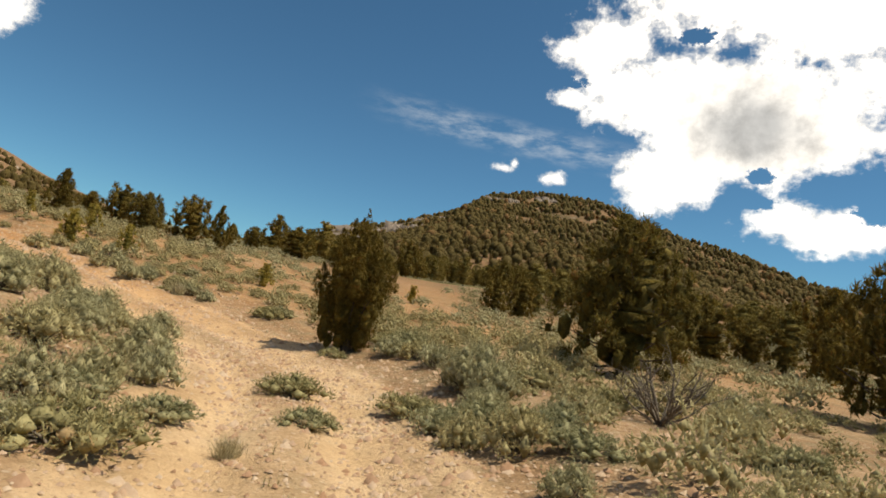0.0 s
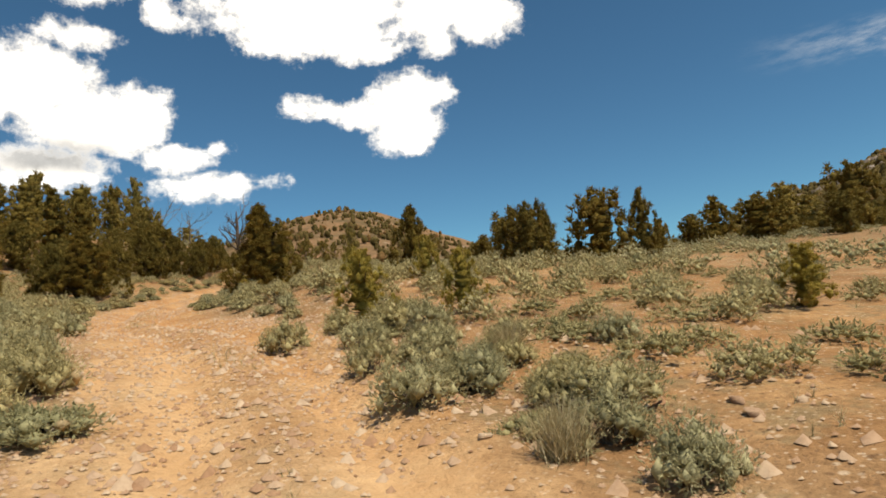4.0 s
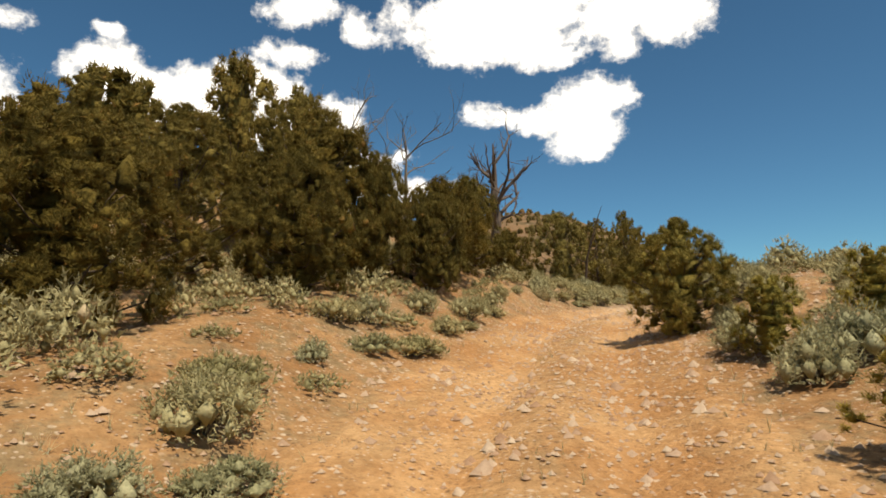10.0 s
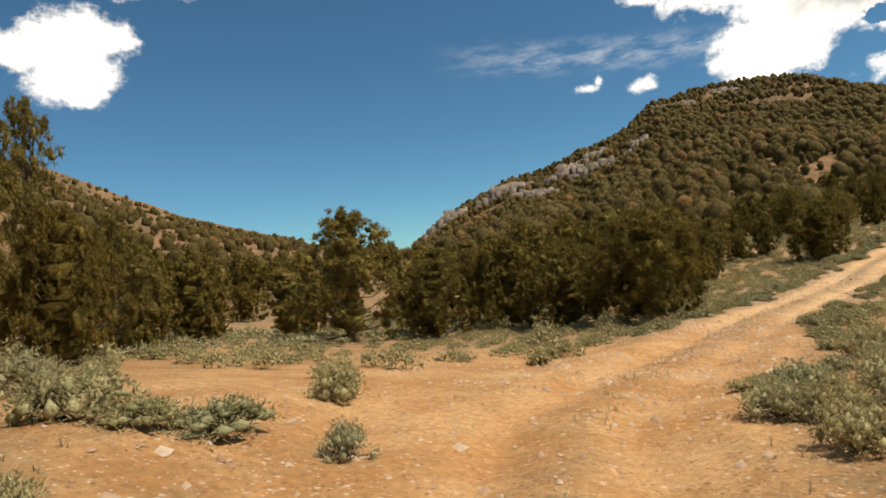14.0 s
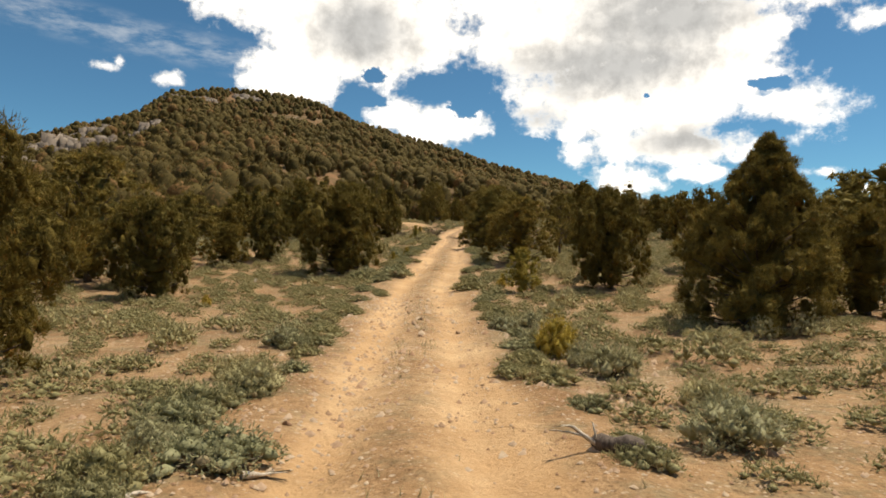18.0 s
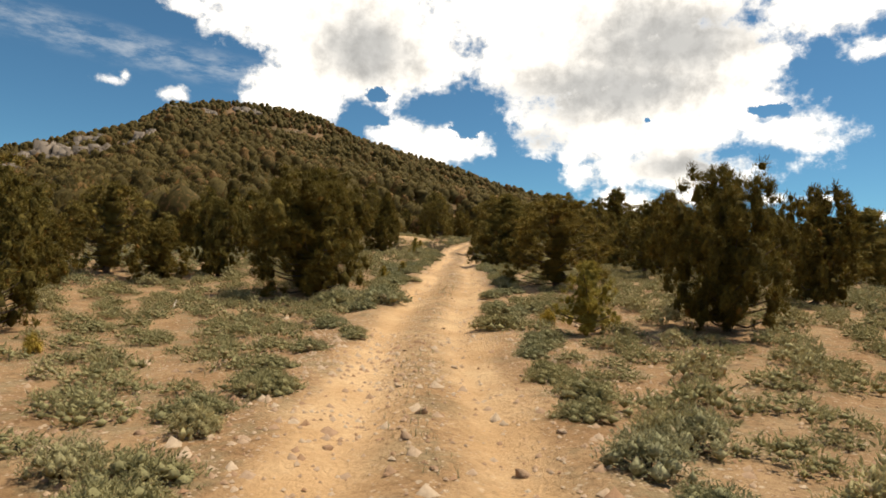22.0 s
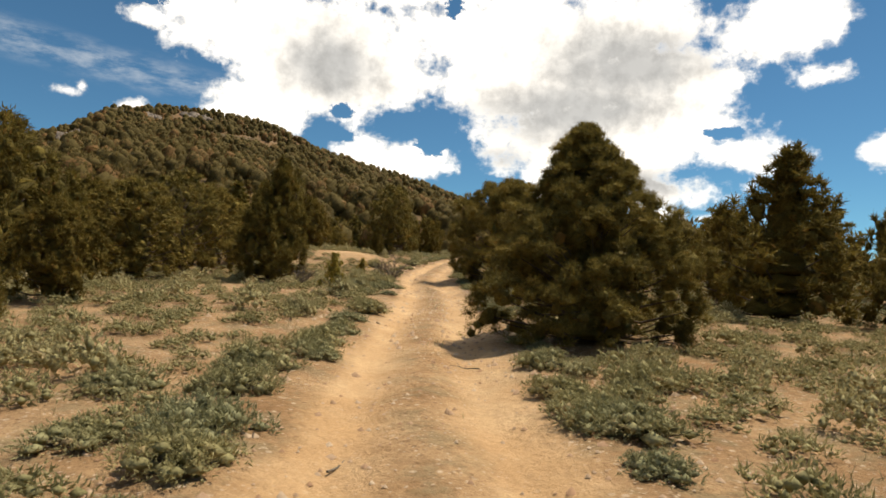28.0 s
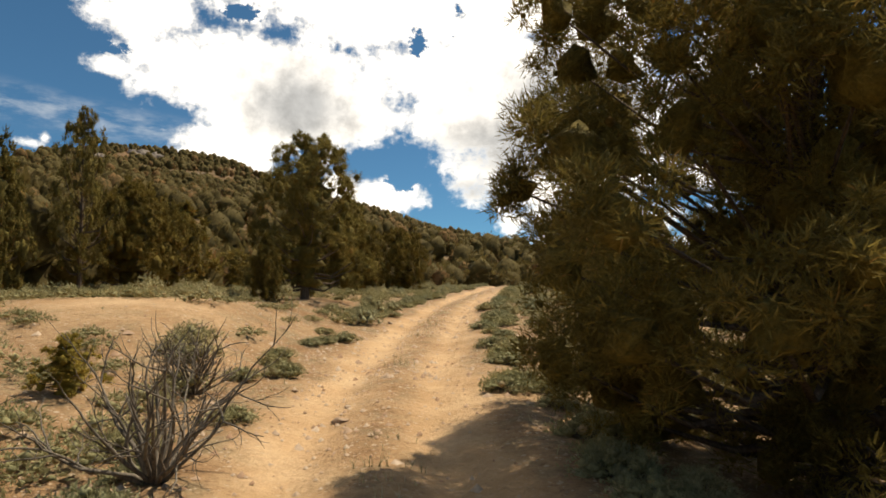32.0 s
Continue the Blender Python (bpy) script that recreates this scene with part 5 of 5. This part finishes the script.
def build_grass():
    """Dry grass: thin in the open, thicker between the ruts and round the brush."""
    rng = np.random.default_rng(33)
    n = 16000
    pick = rng.integers(0, len(TRACK_LINE), n)
    off = np.where(rng.random(n) < 0.12, rng.normal(0, 0.22, n), rng.normal(0, 5.5, n))
    x = TRACK_LINE[pick, 0] + _along[pick, 1] * off
    y = TRACK_LINE[pick, 1] - _along[pick, 0] * off
    far = track_place(x, y)[1]
    keep = ((far < 0.45) & (fractal(x / 2.0, y / 2.0, 2, 8) > 0.12)) | ((far > 1.7) & (fractal(x / 3.0, y / 3.0, 2, 9) > -0.12))
    x, y = x[keep], y[keep]
    c = np.stack([x, y, ground(x, y) + 0.02], 1)
    v, f = tufts(c, np.tile((0, 0, 1.0), (len(c), 1)), rng.uniform(0.06, 0.17, len(c)), 0.05, 8, rng, 0.5, 0.4)
    tagged(new("dry_grass", mesh_of("dry_grass", v, f, STRAW)), "thin straw-coloured dry grass", "grass", kind="stuff")


build_grass()


# ---- stones ----
def rock_mesh(name, seed, flat=0.6, sides=8, rings=5):
    rng = np.random.default_rng(seed)
    v, f = ball(sides, rings)
    cuts = unit(rng.normal(0, 1, (14, 3)))
    v = v * rng.uniform(0.9, 1.1, (len(v), 1))
    for c in cuts:
        over = np.maximum(v @ c - rng.uniform(0.28, 0.62), 0)
        v = v - over[:, None] * c
    v = v * (1.0, rng.uniform(0.65, 0.9), flat)
    return mesh_of(name, v, f, STONE)


ROCKS = [rock_mesh("stone", 60 + k, 0.35 + 0.08 * k) for k in range(5)]


def place_rock(x, y, size, k=None, label="pale angular stone lying on the soil"):
    k = int(x * 13 + y * 7) % 5 if k is None else k
    ob = new("stone", ROCKS[k])
    ob.matrix_world = Matrix.LocRotScale((x, y, ground_at(x, y) + size * 0.08), Euler((0.15 * math.sin(x * 9), 0.15 * math.sin(y * 7), x * 3 + y)), (size, size, size))
    return tagged(ob, label, "stone", "stones beside the track")


def scatter_rocks():
    rng = np.random.default_rng(14)
    n = 0
    while n < 185:
        i = int(rng.integers(30, len(TRACK_LINE) - 20))
        off = rng.choice((-1, 1)) * rng.uniform(0.9, 6.5)
        x, y = TRACK_LINE[i, 0] + _along[i, 1] * off, TRACK_LINE[i, 1] - _along[i, 0] * off
        if y > 66 and rng.random() < 0.45:
            continue
        if clear_of_trees(x, y, 0.1):
            place_rock(x, y, rng.uniform(0.05, 0.12) * (1.7 if rng.random() < 0.12 else 1.0))
            n += 1


def scatter_bank_stones():
    """Stones lie thicker on the bank where the track sets out."""
    rng = np.random.default_rng(18)
    for k in range(90):
        x, y = rng.uniform(-7.0, 9.0), rng.uniform(2.0, 15.0)
        if track_place(x, y)[1][0] > 0.95 and clear_of_trees(x, y, 0.1):
            place_rock(x, y, rng.uniform(0.05, 0.11))


scatter_rocks()
scatter_bank_stones()
for x, y, size in [(0.2, 7.8, 0.26), (0.7, 7.3, 0.17), (-2.6, 12.8, 0.17), (-0.9, 14.1, 0.15), (-0.7, 13.8, 0.16), (-1.8, 14.4, 0.14), (-5.3, 13.1, 0.13), (-2.9, 13.8, 0.12), (-2.0, 139.8, 0.19), (-1.6, 140.4, 0.1),
                   (-27.0, 18.5, 0.2), (-29.8, 16.3, 0.14), (-39.6, 82.0, 0.1), (-37.3, 90.2, 0.12), (-32.6, 88.6, 0.13), (-12.5, 126.3, 0.13), (-11.3, 129.3, 0.09), (-1.9, 141.6, 0.12),
                   (-53.4, 80.8, 0.2), (-53.0, 80.5, 0.16), (-53.8, 80.9, 0.18), (-54.1, 80.6, 0.14), (-34.9, 87.5, 0.13), (-34.2, 89.1, 0.12), (-33.5, 90.0, 0.15), (-34.9, 89.4, 0.11), (-33.6, 88.0, 0.14),
                   (-31.4, 94.4, 0.1), (-31.3, 92.8, 0.11), (-33.0, 91.6, 0.12), (-34.4, 88.2, 0.1), (-29.2, 96.6, 0.11)]:
    place_rock(x, y, size)


def build_chips():
    """Loose chips of stone strewn over the track and its edges, past counting."""
    rng = np.random.default_rng(15)
    n = 102000
    pick = rng.integers(0, len(TRACK_LINE), n)
    pick[:7000] = rng.choice(np.flatnonzero((TRACK_LINE[:, 1] > -4) & (TRACK_LINE[:, 1] < 16)), 7000)
    off = rng.normal(0, 2.8, n)
    x = TRACK_LINE[pick, 0] + _along[pick, 1] * off + rng.normal(0, 0.3, n)
    y = TRACK_LINE[pick, 1] - _along[pick, 0] * off + rng.normal(0, 0.3, n)
    keep = rng.random(n) < np.where((y < 70) & (y > 47), 0.5, 1.0) * np.where(y < 70, 1.0, np.where(y < 98, 0.8, 0.4)) * np.clip(0.35 + fractal(x / 2.5, y / 2.5, 2, 17) * 1.6 + 0.4, 0.1, 1)
    x, y = x[keep], y[keep]
    n = len(x)
    size = rng.uniform(0.014, 0.042, n) * np.choose(rng.choice(3, n, p=(0.78, 0.18, 0.04)), (1.0, 1.9, 3.0))
    base = np.array([(1, 0, -0.2), (0, 1, -0.2), (-1, 0, -0.2), (0, -1, -0.2), (0.2, 0.1, 0.6)], float)
    v = base[None] * rng.uniform(0.6, 1.3, (n, 5, 1)) * size[:, None, None]
    t = rng.uniform(0, 6.28, n)
    c, s = np.cos(t)[:, None], np.sin(t)[:, None]
    out = np.stack([v[:, :, 0] * c - v[:, :, 1] * s + x[:, None], v[:, :, 0] * s + v[:, :, 1] * c + y[:, None], v[:, :, 2] + ground(x, y)[:, None] + 0.01], 2)
    f = np.array([(0, 1, 4), (1, 2, 4), (2, 3, 4), (3, 0, 4)])
    faces = (f[None] + (np.arange(n) * 5)[:, None, None]).reshape(-1, 3)
    tagged(new("loose_stones", mesh_of("loose_stones", out.reshape(-1, 3), faces, STONE)), "loose pale and reddish stone chips on the track", "gravel", kind="stuff")


build_chips()


# ---- dead trees and fallen wood ----
def branching(rng, start, way, length, radius, depth, out, spread=0.5, up=0.15):
    """Bare limbs that fork; each is appended to out as a tube."""
    steps = 5
    p, d = [np.array(start, float)], unit(np.array(way, float))
    for k in range(steps):
        d = unit(d + rng.normal(0, 0.16, 3) + (0, 0, up * 0.3))
        p.append(p[-1] + d * length / steps)
    out.append(tube(np.array(p), np.linspace(radius, radius * 0.35, steps + 1), 6))
    if depth > 0:
        for k in range(int(rng.integers(2, 5))):
            at = p[int(rng.integers(2, steps + 1))]
            w = unit(d + rng.normal(0, spread, 3) + (0, 0, up))
            branching(rng, at, w, length * rng.uniform(0.35, 0.6), radius * 0.42, depth - 1, out, spread, up)


def dead_tree(x, y, height, radius, limbs, seed, label, wood, spread=0.55, lean=(0, 0), depth=2):
    rng = np.random.default_rng(seed)
    ob = new("dead_tree")
    ob.empty_display_size = 0.3
    ob.matrix_world = Matrix.Translation((x, y, ground_at(x, y) - 0.1))
    tagged(ob, label, "dead tree")
    t = np.linspace(0, 1, 8)
    spine = np.stack([lean[0] * t**1.3 + rng.normal(0, 0.03, 8), lean[1] * t**1.3 + rng.normal(0, 0.03, 8), height * t], 1)
    v, f = tube(spine, radius * np.interp(t, (0, 0.1, 0.6, 1), (1.3, 1.0, 0.6, 0.1)), 8)
    child("trunk", mesh_of("dead_trunk", v, f, wood, True), ob)
    for k in range(limbs):
        a = k * 2.4 + rng.uniform(-0.4, 0.4)
        q = rng.uniform(0.3, 0.85)
        at = np.array([np.interp(q, t, spine[:, i]) for i in range(3)])
        pieces = []
        branching(rng, at, (np.cos(a) * 0.8, np.sin(a) * 0.8, rng.uniform(0.35, 1.0)), height * rng.uniform(0.25, 0.45) * (1.0 if depth else 0.5), radius * 0.42 * (1.1 - q * 0.6), depth, pieces, spread)
        v, f = joined(pieces)
        child("branch", mesh_of("dead_branch", v, f, wood, True), ob)
    return ob


dead_tree(-53.7, 43.6, 6.0, 0.3, 16, 101, "weathered dead juniper with bare twisted limbs", DEADWOOD, 0.5)
dead_tree(-55.6, 51.1, 4.9, 0.085, 6, 102, "slender leaning dead tree with short broken twigs", SNAG, 0.5, (1.5, 0.22), 0)
dead_tree(-51.6, 34.8, 5.4, 0.12, 12, 103, "grey leafless tree with many fine branches", TWIGS, 0.45)
dead_tree(-50.2, 36.6, 4.8, 0.10, 11, 104, "grey leafless tree with many fine branches", TWIGS, 0.45)


def dry_bush(x, y, height, seed, label="dry leafless bush of tangled grey twigs"):
    rng = np.random.default_rng(seed)
    ob = new("dry_bush")
    ob.empty_display_size = 0.2
    ob.matrix_world = Matrix.Translation((x, y, ground_at(x, y) - 0.04))
    tagged(ob, label, "bush")
    for k in range(24):
        a = k * 2.4
        pieces = []
        branching(rng, (0, 0, 0), (np.cos(a) * rng.uniform(0.3, 1.5), np.sin(a) * rng.uniform(0.3, 1.5), 1.0), height * rng.uniform(0.7, 1.0), 0.024, 2, pieces, 0.6, 0.1)
        v, f = joined(pieces)
        child("stem", mesh_of("dry_stem", v, f, TWIGS, True), ob)


dry_bush(-4.6, 138.3, 1.15, 111)
dry_bush(-3.4, 141.6, 0.8, 112)
dry_bush(-12.9, 131.0, 0.7, 113)
dry_bush(-44.6, 47.5, 0.6, 114)
dry_bush(10.7, 2.0, 0.95, 115)


def fallen_branch(x, y, length, turn, seed, wood=PALE_WOOD, label="bleached fallen branch lying on the soil", radius=0.035):
    rng = np.random.default_rng(seed)
    pieces = []
    branching(rng, (0, 0, 0.03), (math.cos(turn), math.sin(turn), 0.04), length, radius, 1, pieces, 0.4, 0.02)
    v, f = joined(pieces)
    v[:, 2] = np.clip(v[:, 2], -0.02, 0.25)
    ob = new("fallen_branch", mesh_of("fallen_branch", v, f, wood, True))
    ob.matrix_world = Matrix.Translation((x, y, ground_at(x, y) + 0.01))
    tagged(ob, label, "branch")


def split_log(x, y, length, radius, turn, seed):
    """A short weathered log with a frayed, bleached end."""
    rng = np.random.default_rng(seed)
    t = np.linspace(-0.5, 0.5, 9)
    spine = np.stack([np.cos(turn) * t * length, np.sin(turn) * t * length, radius * (0.75 + 0.12 * np.sin(t * 9))], 1)
    ob = new("split_log", mesh_of("split_log", *tube(spine, radius * rng.uniform(0.8, 1.1, 9) * np.interp(t, (-0.5, -0.4, 0.4, 0.5), (0.5, 1, 1, 0.75)), 9), DEADWOOD, True))
    ob.matrix_world = Matrix.Translation((x, y, ground_at(x, y)))
    tagged(ob, "short weathered log with a split bleached end", "log")
    pieces = []
    for k in range(7):
        side = rng.normal(0, radius * 0.35, 3)
        pieces.append(limb(spine[-2] + side, spine[-1] + side + (np.cos(turn) * 0.12, np.sin(turn) * 0.12, rng.uniform(-0.04, 0.05)), radius * 0.45, 0.012, rng, 0.05, 4, 5))
    v, f = joined(pieces)
    child("splintered_end", mesh_of("splintered_end", v, f, PALE_WOOD, True), ob, "bleached splintered end")


fallen_branch(-37.2, 79.5, 0.7, 2.6, 121)
split_log(-37.3, 79.5, 0.5, 0.09, -1.0, 131)
fallen_branch(-40.4, 80.6, 0.5, 0.2, 132)
fallen_branch(-5.0, 130.0, 0.5, 2.7, 133)
fallen_branch(-2.1, 133.3, 0.9, 2.9, 134, DEADWOOD, "reddish broken deadwood lying beside the track")
fallen_branch(-41.6, 80.4, 0.6, 0.4, 122)
fallen_branch(-34.3, 103.7, 0.5, 1.2, 123)
fallen_branch(-28.6, 27.4, 1.1, 1.0, 124)
fallen_branch(-28.2, 27.1, 0.9, 2.6, 125)
fallen_branch(8.7, 8.2, 0.8, 0.2, 127)
fallen_branch(-20.4, 111.8, 0.5, 0.9, 128, TWIGS, "dark broken stick lying on the track", 0.012)
fallen_branch(-16.4, 114.9, 0.35, 2.0, 129, TWIGS, "dark broken stick lying on the track", 0.012)


# ---- rock outcrops on the hill ----
def rock_outcrop(x, y, width, height, seed, turn=0.0):
    """A broken ledge of angular blocks, half buried in the slope."""
    rng = np.random.default_rng(seed)
    box = np.array([(a, b, c) for c in (-1, 1) for b in (-1, 1) for a in (-1, 1)], float)
    f0 = np.array([(0, 2, 3, 1), (4, 5, 7, 6), (0, 1, 5, 4), (2, 6, 7, 3), (0, 4, 6, 2), (1, 3, 7, 5)])
    pieces = []
    for k in range(int(width * 2.2)):
        q = rng.uniform(-0.5, 0.5)
        size = np.array([rng.uniform(0.06, 0.16) * width, rng.uniform(1.5, 4.0), height * rng.uniform(0.25, 0.6) * (1.1 - abs(q))])
        v = box * rng.uniform(0.55, 1.15, (8, 3)) * size
        t = rng.uniform(-0.5, 0.5) + turn
        v = np.stack([v[:, 0] * math.cos(t) - v[:, 1] * math.sin(t), v[:, 0] * math.sin(t) + v[:, 1] * math.cos(t), v[:, 2] + v[:, 0] * rng.uniform(-0.25, 0.25)], 1)
        dx, dy = q * width, rng.normal(0, 2.6)
        px, py = x + dx * math.cos(turn) - dy * math.sin(turn), y + dx * math.sin(turn) + dy * math.cos(turn)
        pieces.append((v + (px, py, ground_at(px, py) - size[2] * 0.12), f0))
    v, f = joined(pieces)
    tagged(new("rock_outcrop", mesh_of("rock_outcrop", v, f, CLIFF)), "pale grey and tan rock outcrop on the wooded hill", "rock", "outcrops on the hill")


for k, (x, y, width, height) in enumerate(OUTCROPS):
    rock_outcrop(x, y, width, height, 140 + k, 0.35 * math.sin(k * 2.3))
